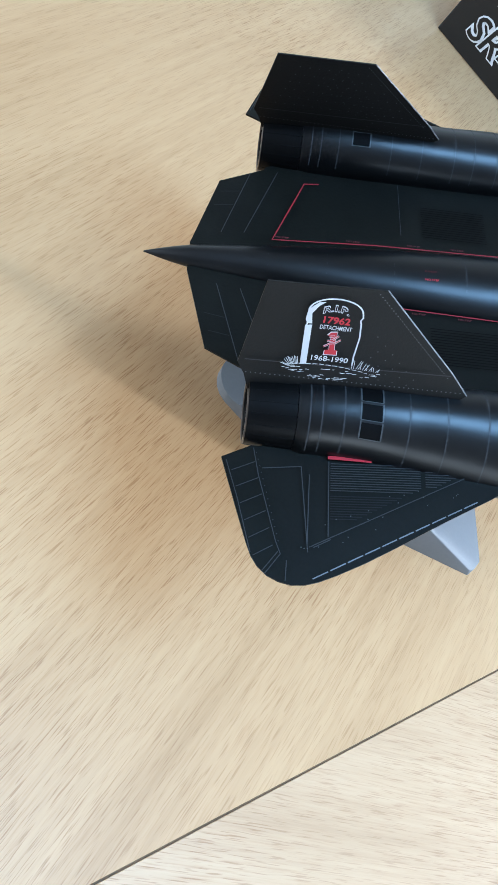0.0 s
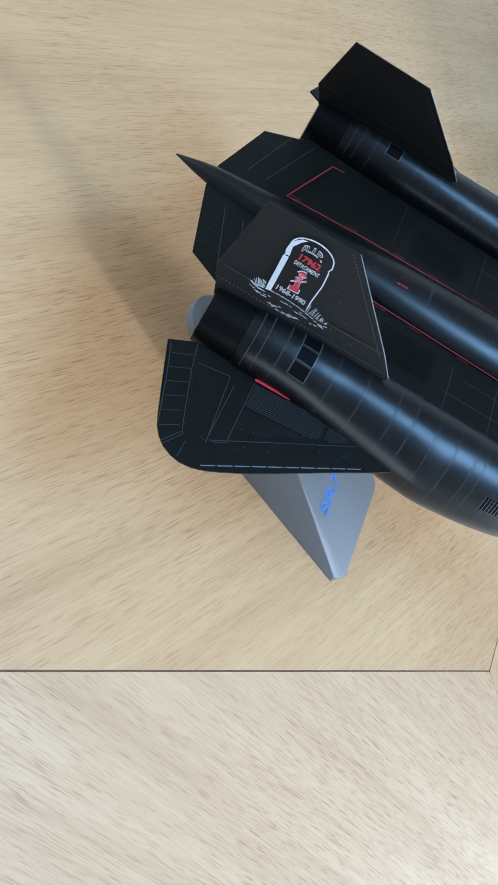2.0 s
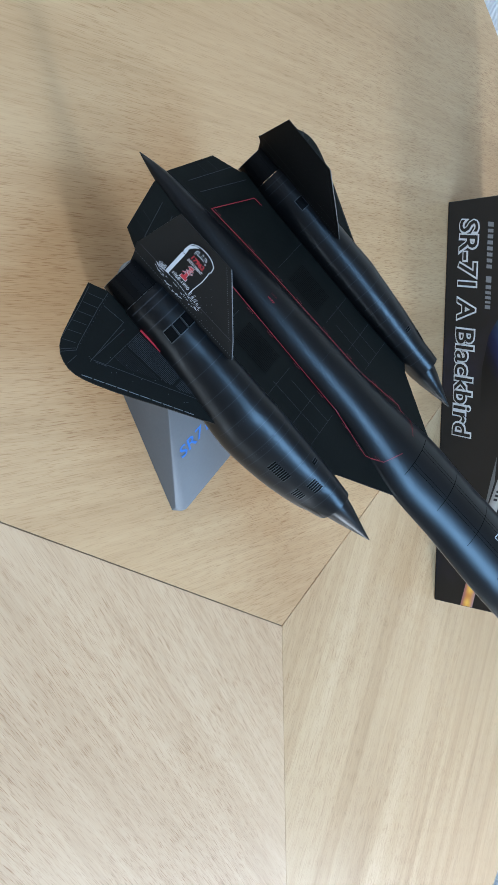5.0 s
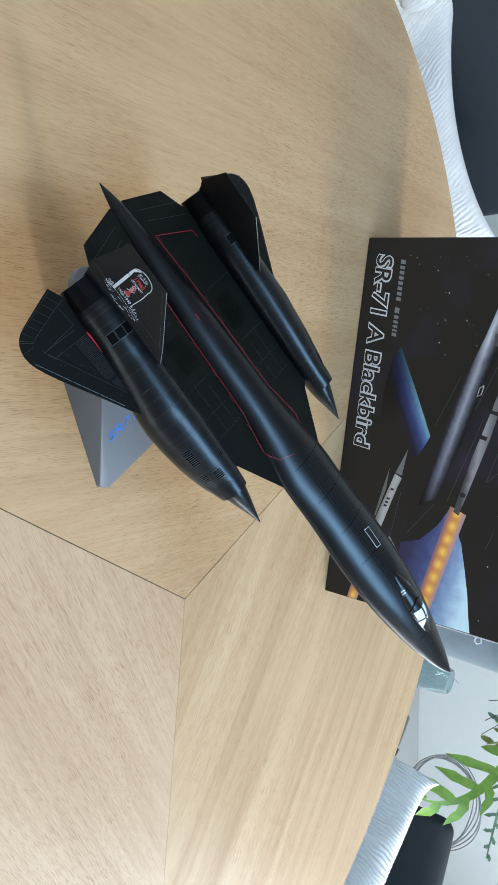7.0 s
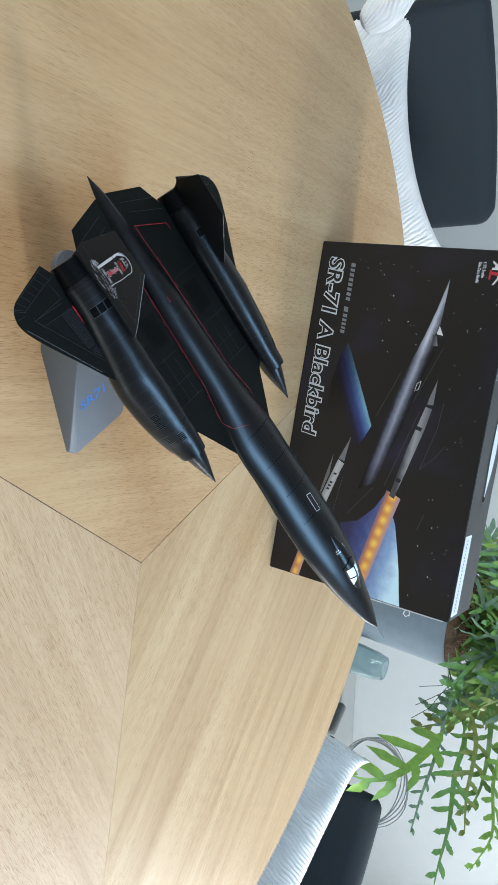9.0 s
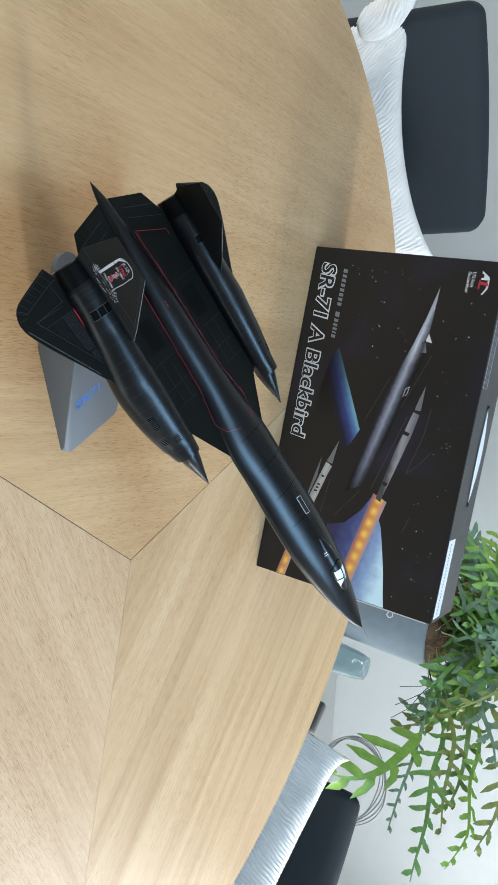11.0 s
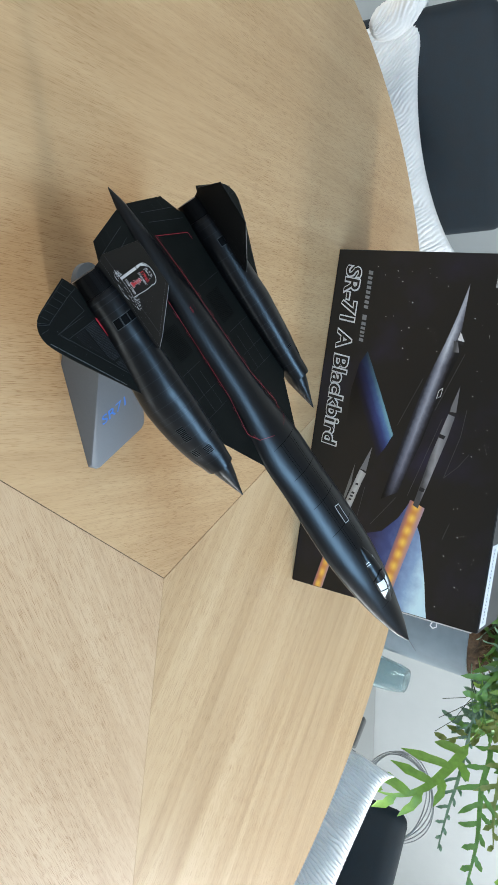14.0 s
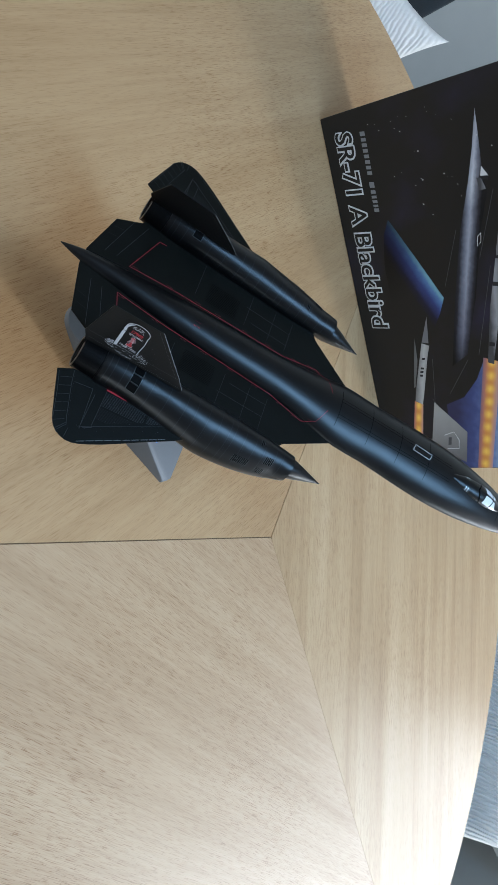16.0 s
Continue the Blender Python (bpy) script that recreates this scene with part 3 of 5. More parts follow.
stone = [(0.0507, 0.0219), (0.0499, 0.0347), (0.0503, 0.0356), (0.0497, 0.0366), (0.0499, 0.0401)]
stone += [(0.0572 + 0.0073 * math.cos(a), 0.0398 + 0.0040 * math.sin(a)) for a in (radians(165 - 160 * k / 12) for k in range(13))]
stone += [(0.0648, 0.0389), (0.0643, 0.0379), (0.0647, 0.0368), (0.0653, 0.0324), (0.0651, 0.0260), (0.0653, 0.0229)]
mark(ribbon2d(stone, 0.00042), WHITE, "tombstone_outline", label="white printed tombstone outline")
mark(flat([[(0.0507, 0.0219, 0), (0.0523, 0.0220, 0), (0.0515, 0.0352, 0), (0.0499, 0.0349, 0)], [(0.0499, 0.0355, 0), (0.0515, 0.0355, 0), (0.0509, 0.0387, 0), (0.0524, 0.0412, 0), (0.0540, 0.0426, 0), (0.0522, 0.0423, 0), (0.0499, 0.0401, 0)]]), WHITE, "tombstone_edge", 0.00128)
mark(bent(words("R.I.P.", 0.01, 0.00045), 0.0537, 0.0609, 0.0388, 0.0411, 0.0010), WHITE, "lettering", label="white outlined printed words")
mark(bent(words("R.I.P.", 0.01, 0.00002), 0.0539, 0.0607, 0.0391, 0.0408, 0.0010), FINB, "lettering", 0.0013)
mark(fitted(words("17962", 0.01, 0.0003), 0.0543, 0.0617, 0.0360, 0.0383), RED, "red_number", label="red printed number")
mark(fitted(words("DETACHMENT", 0.01, 0.0001), 0.0538, 0.0626, 0.0341, 0.0355), WHITE, "lettering")
mark(fitted(words("1968-1990", 0.01, 0.0001), 0.0533, 0.0638, 0.0235, 0.0253), WHITE, "lettering")
one = ((0.0566, 0.0259), (0.0600, 0.0261), (0.0599, 0.0276), (0.0592, 0.0276), (0.0589, 0.0300), (0.0589, 0.0335), (0.0573, 0.0333), (0.0564, 0.0322), (0.0575, 0.0318), (0.0576, 0.0276), (0.0566, 0.0274))
mark(flat([[(0.0582 + (x - 0.0582) * 1.16, 0.0297 + (y - 0.0297) * 1.08, 0) for x, y in one]]), WHITE, "emblem", 0.00126)
mark(flat([[(x, y, 0) for x, y in one]]), RED, "emblem", 0.0013)
for pts in (((0.0560, 0.0285), (0.0575, 0.0297), (0.0590, 0.0300), (0.0603, 0.0312)), ((0.0566, 0.0305), (0.0580, 0.0308), (0.0596, 0.0324)), ((0.0570, 0.0319), (0.0585, 0.0322))):
    mark(ribbon2d(list(pts), 0.0006), WHITE, "emblem", 0.00132)
    mark(ribbon2d(list(pts), 0.0003), RED, "emblem", 0.00134)
rng = random.Random(4)
for k in range(11):
    f = k / 10
    mark(ribbon2d([(0.0500 - 0.0030 * f, 0.0216 - 0.0008 * f), (0.0500 - 0.0044 * f - 0.0006, 0.0240 + 0.0011 * rng.random() - 0.0030 * f * f)], 0.00017), WHITE, "grass_stroke")
for k in range(13):
    f = k / 12
    x = 0.0654 + 0.0078 * f
    mark(ribbon2d([(x, 0.0219 - 0.0006 * f), (x + rng.uniform(-0.0004, 0.0012), 0.0249 - 0.0030 * f + 0.0006 * rng.random())], 0.00017), WHITE, "grass_stroke")
for k in range(12):
    f = k / 11
    mark(ribbon2d([(0.0465 + 0.021 * f, 0.0212 + 0.0011 * math.sin(math.pi * f)), (0.0479 + 0.021 * f, 0.0212 + 0.0011 * math.sin(math.pi * (f + 0.06)))], 0.00022), WHITE, "ground_stroke")
for k in range(46):
    f = rng.random()
    x = 0.0455 + 0.0275 * f
    y = 0.0208 - 0.0030 * rng.random() * (0.25 + math.sin(math.pi * f))
    mark(ribbon2d([(x, y), (x + 0.0008 + 0.0008 * rng.random(), y + rng.uniform(-0.0001, 0.0002))], 0.00018), WHITE, "ground_stroke")

# nacelle rings, bleed doors, wing ribs
for side in (-1, 1):
    def arc(x, a0, a1, w, mat, nm, lift=0.0001, side=side, parent=jet):
        n = max(4, int(abs(a1 - a0) / 8))
        bm = bmesh.new()
        prev = None
        for i in range(n + 1):
            a = radians(a0 + (a1 - a0) * i / n)
            row = []
            for xx in (x - w / 2, x + w / 2):
                row.append(bm.verts.new(nac_point(xx, a, side, lift)))
            if prev:
                bm.faces.new((prev[0], prev[1], row[1], row[0]))
            prev = row
        bmesh.ops.recalc_face_normals(bm, faces=bm.faces)
        return part(nm, bm, mat, parent)
    for x in (0.0555, 0.0590, 0.0655, 0.085, 0.0965, 0.109, 0.1165, 0.1255, 0.1345, 0.1425, 0.1465, 0.1545, 0.163, 0.171, 0.180, 0.186):
        arc(x, 5, 172, 0.00044, NACLINE, "panel_line")
    for x in (0.1255, 0.1425, 0.1545, 0.171, 0.180):
        for k in range(16):
            arc(x + 0.0014, 8 + 5 * k, 9.6 + 5 * k, 0.0004, LINE, "rivet", 0.00014)
    for a in (38, 62, 86, 110):
        arc(0.0735, a, a + 20, 0.0068, DARKLINE, "bleed_door", 0.00012)
        arc(0.0702, a, a + 22, 0.00045, LOUVRE, "panel_line", 0.0002)
        arc(0.0768, a, a + 22, 0.00045, LOUVRE, "panel_line", 0.0002)
    for x0, x1, a0, a1, n in ((0.1525, 0.1640, 34, 52, 9), (0.1715, 0.1775, 22, 40, 5), (0.1735, 0.1800, 56, 78, 5), (0.1665, 0.1690, 100, 116, 2)):
        arc((x0 + x1) / 2, a0, a1, x1 - x0, DARKLINE, "louvre", 0.00014)
        for k in range(n + 1):
            arc(x0 + (x1 - x0) * k / n, a0, a1, 0.00034, LOUVRE, "louvre_bar", 0.00034)
    for y in (38, 62, 86, 110, 132):
        arc(0.0735, y - 1.2, y - 0.2, 0.0068, LOUVRE, "door_edge", 0.00024)
    flatz = lambda x, y: 0.00102 - 0.0022 * max(0.0, (abs(y) - 0.072) / 0.040) ** 1.2
    for k in range(10):
        f0, f1 = k / 10, (k + 0.88) / 10
        p = [(0.0590 + 0.0500 * f, (0.1100 - 0.0276 * f) * side) for f in (f0, f1)]
        line_over(p, 0.00036, lambda x, y: 0.0006 - 0.0022 * max(0.0, (abs(y) - 0.072) / 0.040) ** 1.2, RIVET if side < 0 else LINE, "edge_strip", jet, 0.0002)
    # elevon, spar and rib lines of the outer wing
    for pts in (((0.0406, 0.0719), (0.0424, 0.0804), (0.0482, 0.1001), (0.0497, 0.1037)), ((0.0327, 0.0765), (0.0366, 0.0880), (0.0412, 0.1040)), ((0.0550, 0.0766), (0.0574, 0.1026)), ((0.0575, 0.0789), (0.0572, 0.1008)),
                ((0.0435, 0.0782), (0.0550, 0.0766)), ((0.0578, 0.1011), (0.1100, 0.0728)), ((0.0590, 0.1011), (0.0640, 0.0983)), ((0.0515, 0.1054), (0.0513, 0.1112)), ((0.0497, 0.1037), (0.0453, 0.1099)), ((0.0490, 0.1030), (0.0446, 0.1090))):
        line_over([(x, y * side) for x, y in pts], 0.00028, flatz, LINE, "panel_line", jet, 0.0001)
    line_over([(0.0633, 0.0741 * side), (0.0632, 0.0976 * side)], 0.00028, flatz, LINE, "panel_line", jet, 0.0001)
    for k in range(6):
        f = k / 5
        line_over([(0.0345 + 0.0075 * f, (0.0797 + 0.0250 * f) * side), (0.0412 + 0.0063 * f, (0.0764 + 0.0249 * f) * side)], 0.00024, flatz, LINE, "rib", jet, 0.0001)
    for k in range(22):
        y = 0.0748 + 0.00078 * k + (0.0010 if k > 11 else 0)
        x1 = 0.1075 - (y - 0.0735) * 1.92
        for xa, xb in ((0.0638, min(x1, 0.0912)), (0.0926, x1)):
            if xb > xa + 0.002:
                line_over([(xa, y * side), (xb, (y - 0.0019 * (xb - xa) / 0.03) * side)], 0.00026, flatz, LINE if k < 12 else DIMLINE, "corrugation", jet, 0.0001)
    for k in range(14):
        f = k / 13
        line_over([(0.0408 + 0.0074 * f + 0.0006, (0.0735 + 0.0265 * f) * side), (0.0411 + 0.0074 * f + 0.0006, (0.0735 + 0.0265 * f) * side)], 0.00026, flatz, LINE, "rivet", jet, 0.00012)
    for pts in (((0.0255, 0.0115), (0.0345, 0.0420)), ((0.0335, 0.0125), (0.0445, 0.0440)), ((0.0222, 0.0240), (0.0290, 0.0252)), ((0.0240, 0.0310), (0.0310, 0.0322))):
        line_over([(x, y * side) for x, y in pts], 0.00030, skin, LINE if pts[0][1] < 0.02 else DIMLINE, "panel_line", jet, 0.0001)
    for k in range(14):
        y = 0.0205 + 0.0011 * k
        line_over([(0.098, y * side), (0.122, y * side)], 0.0003, skin, DARKLINE, "corrugation", jet, 0.0001)
    for pts in (((0.13, 0.0205), (0.13, 0.0450)), ((0.135, 0.0250), (0.165, 0.0250)), ((0.150, 0.0200), (0.150, 0.0450)), ((0.165, 0.0200), (0.165, 0.0460)), ((0.090, 0.0200), (0.090, 0.0450)), ((0.128, 0.0345), (0.165, 0.0345))):
        line_over([(x, y * side) for x, y in pts], 0.00022, skin, LINE, "panel_line", jet, 0.0001)

speck = random.Random(9)
for k in range(22):
    f = speck.random()
    x, y = 0.055 + 0.052 * f, 0.1065 - 0.027 * f - 0.010 * speck.random()
    line_over([(x, -y), (x + 0.0003, -y)], 0.0003, lambda px, py: 0.00102 - 0.0022 * max(0.0, (abs(py) - 0.072) / 0.040) ** 1.2, LOUVRE, "rivet", jet, 0.0002)

# ---- stand ----
stand = thing("display_stand", "grey plastic wedge display stand with blue lettering", "display stand", Matrix.Translation((0, 0, 0.75)))
rim = [(0.2310, -0.0425), (0.2385, -0.0360), (0.2405, 0.0290), (0.2360, 0.0360), (0.135, 0.0280), (0.125, 0.018), (0.120, 0.0), (0.125, -0.018), (0.135, -0.0265)]
bm = bmesh.new()
for x, y in rim:
    bm.verts.new((x, y, 0.0))
for x, y in ((0.2285, -0.0415), (0.2320, -0.0400), (0.2370, -0.0345), (0.2380, 0.0260), (0.2365, 0.0305), (0.2325, 0.0340)):
    bm.verts.new((x, y, 0.0045))
for k in range(13):
    a = radians(90 + 180 * k / 12)
    bm.verts.new((0.0740 + 0.0125 * math.cos(a), 0.005 + 0.0125 * math.sin(a), 0.026))
    bm.verts.new((0.0740 + 0.0135 * math.cos(a), 0.005 + 0.0135 * math.sin(a), 0.0320))
for p in ((0.1650, -0.0280, 0.0285), (0.1650, 0.0280, 0.0285), (0.1420, -0.0235, 0.0365), (0.1420, 0.0235, 0.0365)):
    bm.verts.new(p)
bmesh.ops.convex_hull(bm, input=bm.verts[:])
bmesh.ops.dissolve_limit(bm, angle_limit=0.02, verts=bm.verts[:], edges=bm.edges[:])
bmesh.ops.bevel(bm, geom=[e for e in bm.edges if e.calc_face_angle(0) > 0.15], offset=0.0004, segments=2, affect="EDGES", profile=0.5)
smooth(part("base", bm, GREY, stand), 30)
smooth(part("arm", tube([(0.110, 0, 0.030), (0.112, 0, 0.06), (0.116, 0, 0.095), (0.120, 0, 0.133)], [0.0065, 0.0058, 0.0055, 0.0055], 20), GREY, stand), 40)
a, b = Vector((0.2400, 0, 0.0052)), Vector((0.1655, 0, 0.0272))
slope = (b - a).normalized()
m = Matrix.Identity(4)
nrm = Vector((0, 1, 0)).cross(slope).normalized()
for i in range(3):
    m[i][0], m[i][1], m[i][2] = (0, 1, 0)[i], slope[i], nrm[i]
    m[i][3] = (a + slope * 0.038 + nrm * 0.0007)[i]
part("lettering", place(fitted(words("SR71", 0.01, 0.0001), -0.0255, 0.0065, 0.0095, 0.0195), m), BLUE, stand, "blue printed letters")

# ---- box ----
BW, BH, BD = 0.4445, 0.2525, 0.092
BX = Vector((0.797, -0.604, 0)).normalized()
BN = Vector((-0.604, -0.797, 0)).normalized()
bmx = Matrix.Identity(4)
for i in range(3):
    bmx[i][0], bmx[i][1], bmx[i][2], bmx[i][3] = BX[i], (0, 0, 1)[i], BN[i], (0.258, 0.455, 0.7502)[i]
carton = thing("carton", "black printed cardboard box standing upright, picture of a jet", "box", bmx)
part("shell", box_bm(0, BW, 0, BH, -BD, 0, 0.0012, 2), CARD, carton)
part("top_flap", box_bm(0.001, BW - 0.001, BH + 0.0002, BH + 0.0008, -BD + 0.001, -0.0015), CARDTOP, carton)


def printed(bm, mat, name, z=0.0004, label=""):
    for v in bm.verts:
        v.co.z = z
    return part(name, bm, mat, carton, label)


def gradient(name, a, b, stops, rough=0.34):
    """Printed colour that runs from point a to point b of the box front."""
    m = material(name, (0.1, 0.1, 0.1), rough, spec=0.3)
    t = node(m, "ShaderNodeTexCoord")
    d = Vector((b[0] - a[0], b[1] - a[1], 0))
    sub = node(m, "ShaderNodeVectorMath")
    sub.operation = "SUBTRACT"
    sub.inputs[1].default_value = (a[0], a[1], 0)
    dot = node(m, "ShaderNodeVectorMath")
    dot.operation = "DOT_PRODUCT"
    dot.inputs[1].default_value = d / d.length_squared
    link(m, t.outputs["Object"], sub.inputs[0])
    link(m, sub.outputs[0], dot.inputs[0])
    n = noise_of(m, coords(m, (60, 60, 1)), 1.5, 4)
    add = node(m, "ShaderNodeMath")
    add.operation = "MULTIPLY_ADD"
    add.inputs[1].default_value = 0.25
    link(m, n, add.inputs[0])
    off = node(m, "ShaderNodeMath")
    off.operation = "ADD"
    off.inputs[1].default_value = -0.125
    link(m, dot.outputs["Value"], add.inputs[2])
    link(m, add.outputs[0], off.inputs[0])
    link(m, ramp(m, off.outputs[0], stops), m.node_tree.nodes["Principled BSDF"].inputs["Base Color"])
    return m


SPACE = material("printed_space", (0.008, 0.007, 0.009), 0.32, spec=0.3)
haze = noise_of(SPACE, coords(SPACE, (1, 1, 1)), 9.0, 4, 0.55)
link(SPACE, ramp(SPACE, haze, [(0.50, (0.0135, 0.0128, 0.0125)), (0.62, (0.017, 0.0155, 0.023)), (0.78, (0.030, 0.026, 0.056))]), SPACE.node_tree.nodes["Principled BSDF"].inputs["Base Color"])
part("front_print", flat([[(0.0012, 0.0012, 0.00015), (BW - 0.0012, 0.0012, 0.00015), (BW - 0.0012, BH - 0.0012, 0.00015), (0.0012, BH - 0.0012, 0.00015)]]), SPACE, carton, "printed starry black sky")


def P2(*pts):
    return [(x, y, 0) for x, y in pts]


def streaked(name, a, b, half, across, along, blobs=0, blob=(0.85, 0.55, 0.10), grain=0.0):
    """Print that runs from a to b: colours across its width, strength along it, soft round glows in a row."""
    m = material(name, (0.1, 0.1, 0.1), 0.34, spec=0.3)
    t = node(m, "ShaderNodeTexCoord")
    d = Vector((b[0] - a[0], b[1] - a[1], 0))
    n = Vector((-d.y, d.x, 0)).normalized()

    def along_axis(axis):
        sub, dot = node(m, "ShaderNodeVectorMath"), node(m, "ShaderNodeVectorMath")
        sub.operation, dot.operation = "SUBTRACT", "DOT_PRODUCT"
        sub.inputs[1].default_value = (a[0], a[1], 0)
        dot.inputs[1].default_value = axis
        link(m, t.outputs["Object"], sub.inputs[0])
        link(m, sub.outputs[0], dot.inputs[0])
        return dot.outputs["Value"]

    def calc(op, p, q=0.0, r=0.0):
        c = node(m, "ShaderNodeMath")
        c.operation = op
        for i, value in enumerate((p, q, r)):
            if isinstance(value, (int, float)):
                c.inputs[i].default_value = value
            else:
                link(m, value, c.inputs[i])
        return c.outputs[0]
    u, v = along_axis(d / d.length_squared), along_axis(n / (2 * half))
    v = calc("ADD", v, 0.5)
    if grain:
        v = calc("MULTIPLY_ADD", noise_of(m, coords(m, (90, 90, 1)), 1.5, 5, 0.65), grain, calc("ADD", v, -grain / 2))
    c = mixed(m, 1.0, ramp(m, v, across), ramp(m, u, along), "MULTIPLY")
    if blobs:
        wave = calc("MULTIPLY_ADD", calc("SINE", calc("MULTIPLY", u, blobs * 2 * math.pi)), 0.5, 0.5)
        mid = calc("SUBTRACT", 1.0, calc("MULTIPLY", calc("ABSOLUTE", calc("SUBTRACT", v, 0.5)), 3.2))
        c = mixed(m, calc("MULTIPLY", calc("MAXIMUM", mid, 0.0), wave), c, blob)
    link(m, c, m.node_tree.nodes["Principled BSDF"].inputs["Base Color"])
    return m


K = (0.0135, 0.0128, 0.0125)
W1 = (1.0, 1.0, 1.0)
EARTH = streaked("printed_planet", (0.128, 0.0605), (0.246, 0.1190), 0.030, [(0.02, K), (0.14, (0.012, 0.012, 0.030)), (0.30, (0.032, 0.045, 0.15)), (0.42, (0.08, 0.15, 0.32)), (0.50, (0.17, 0.34, 0.42)), (0.56, (0.06, 0.10, 0.14)), (0.60, K)],
                 [(0.0, (0.10, 0.10, 0.12)), (0.3, (0.35, 0.35, 0.40)), (0.65, W1), (1.0, W1)], grain=0.08)
EARTH2 = gradient("printed_ocean", (0.385, 0.095), (0.40, 0.182), [(0.05, (0.03, 0.030, 0.075)), (0.30, (0.05, 0.065, 0.18)), (0.52, (0.12, 0.16, 0.34)), (0.76, (0.25, 0.36, 0.56)), (0.98, (0.55, 0.74, 0.84))])
HULL = streaked("printed_hull", (0.037, 0.1795), (0.308, 0.1185), 0.0135, [(0.03, (0.011, 0.011, 0.013)), (0.24, (0.050, 0.052, 0.066)), (0.42, (0.30, 0.32, 0.38)), (0.56, (0.52, 0.54, 0.60)), (0.70, (0.20, 0.21, 0.25)), (0.86, (0.045, 0.045, 0.055)), (0.98, (0.011, 0.011, 0.013))],
                [(0.0, (0.62, 0.62, 0.64)), (0.16, (0.80, 0.80, 0.84)), (0.27, W1), (0.36, (0.60, 0.60, 0.64)), (0.62, (0.52, 0.53, 0.58)), (0.86, (0.30, 0.30, 0.36)), (1.0, (0.05, 0.05, 0.06))], grain=0.16)
NACP = gradient("printed_grey", (0.25, 0.16), (0.252, 0.185), [(0.1, (0.06, 0.06, 0.065)), (0.4, (0.27, 0.27, 0.29)), (0.9, (0.09, 0.09, 0.10))])
NACL = gradient("printed_grey_low", (0.30, 0.062), (0.305, 0.084), [(0.1, (0.12, 0.12, 0.12)), (0.5, (0.40, 0.40, 0.40)), (0.9, (0.18, 0.18, 0.18))])
NACD = material("printed_dark_grey", (0.020, 0.020, 0.022), 0.34, spec=0.3)
STEELP = material("printed_pale", (0.60, 0.60, 0.62), 0.34, spec=0.3)
SPIKEP = material("printed_dull_grey", (0.15, 0.15, 0.16), 0.34, spec=0.3)
FINE = material("printed_hairline", (0.065, 0.065, 0.07), 0.34, spec=0.3)
HOT = [(0.03, (0.20, 0.13, 0.17)), (0.2, (0.42, 0.17, 0.12)), (0.4, (0.60, 0.25, 0.06)), (0.6, (0.62, 0.28, 0.07)), (0.8, (0.50, 0.27, 0.20)), (0.96, (0.36, 0.26, 0.32))]
FLAME = streaked("printed_flame", (0.307, 0.1570), (0.4435, 0.1280), 0.0108, HOT, [(0.0, W1), (1.0, W1)], 8.6, grain=0.12)
FLAMELOW = streaked("printed_low_flame", (0.354, 0.0573), (0.4435, 0.0390), 0.0080, HOT, [(0.0, W1), (1.0, W1)], 5.5, grain=0.12)
printed(flat([P2((0.128, 0.061), (0.145, 0.070), (0.158, 0.0765), (0.178, 0.087), (0.200, 0.098), (0.228, 0.112), (0.246, 0.104), (0.268, 0.091), (0.262, 0.066), (0.225, 0.046), (0.18, 0.046), (0.145, 0.052))]), EARTH, "printed_planet", 0.0003, "printed blue curve of a planet")
printed(flat([P2((0.307, 0.147), (0.345, 0.166), (0.375, 0.1745), (0.400, 0.181), (0.426, 0.186), (0.4435, 0.190), (0.4435, 0.10), (0.385, 0.092), (0.359, 0.093), (0.351, 0.116), (0.330, 0.135))]), EARTH2, "printed_planet", 0.0003, "printed blue and white planet surface")
# printed jet: body, canopy, nacelles with flames, wing edges
printed(flat([P2((0.0365, 0.1789), (0.074, 0.1700), (0.107, 0.1605), (0.158, 0.1432), (0.2295, 0.1254), (0.311, 0.1085), (0.2985, 0.1290), (0.2324, 0.1495), (0.162, 0.1655), (0.119, 0.1800), (0.104, 0.1775), (0.090, 0.1775), (0.060, 0.1785))]), HULL, "printed_jet", 0.00045, "printed grey jet body")
printed(flat([P2((0.095, 0.179), (0.106, 0.172), (0.110, 0.182), (0.102, 0.184))]), NACD, "printed_canopy", 0.0006)
printed(flat([P2((0.0942, 0.1768), (0.1055, 0.1830), (0.1041, 0.1745))]), STEELP, "printed_canopy", 0.0007)
printed(flat([P2((0.1052, 0.1700), (0.1190, 0.1715), (0.1185, 0.1785), (0.1062, 0.1750))]), NACP, "printed_canopy", 0.0007)
printed(ribbon2d([(0.163, 0.166), (0.173, 0.1645), (0.1765, 0.160), (0.1665, 0.1615), (0.163, 0.166)], 0.0007), STEELP, "printed_hatch", 0.0007)
printed(flat([P2((0.158, 0.1865), (0.184, 0.1795), (0.190, 0.1790), (0.190, 0.1865))]), SPIKEP, "printed_spike", 0.0006)
printed(flat([P2((0.193, 0.1775), (0.247, 0.1635), (0.300, 0.1535), (0.303, 0.1605), (0.284, 0.1655), (0.222, 0.1810), (0.195, 0.1860))]), NACP, "printed_nacelle", 0.0006, "printed grey engine nacelle")
printed(flat([P2((0.218, 0.1710), (0.2225, 0.1700), (0.2240, 0.1770), (0.2195, 0.1785))]), NACD, "printed_band", 0.0008)
printed(flat([P2((0.190, 0.1788), (0.193, 0.1780), (0.195, 0.1860), (0.191, 0.1866))]), NACD, "printed_band", 0.0008)
printed(flat([P2((0.286, 0.1570), (0.2905, 0.1560), (0.292, 0.1620), (0.2875, 0.1635))]), NACD, "printed_band", 0.0008)
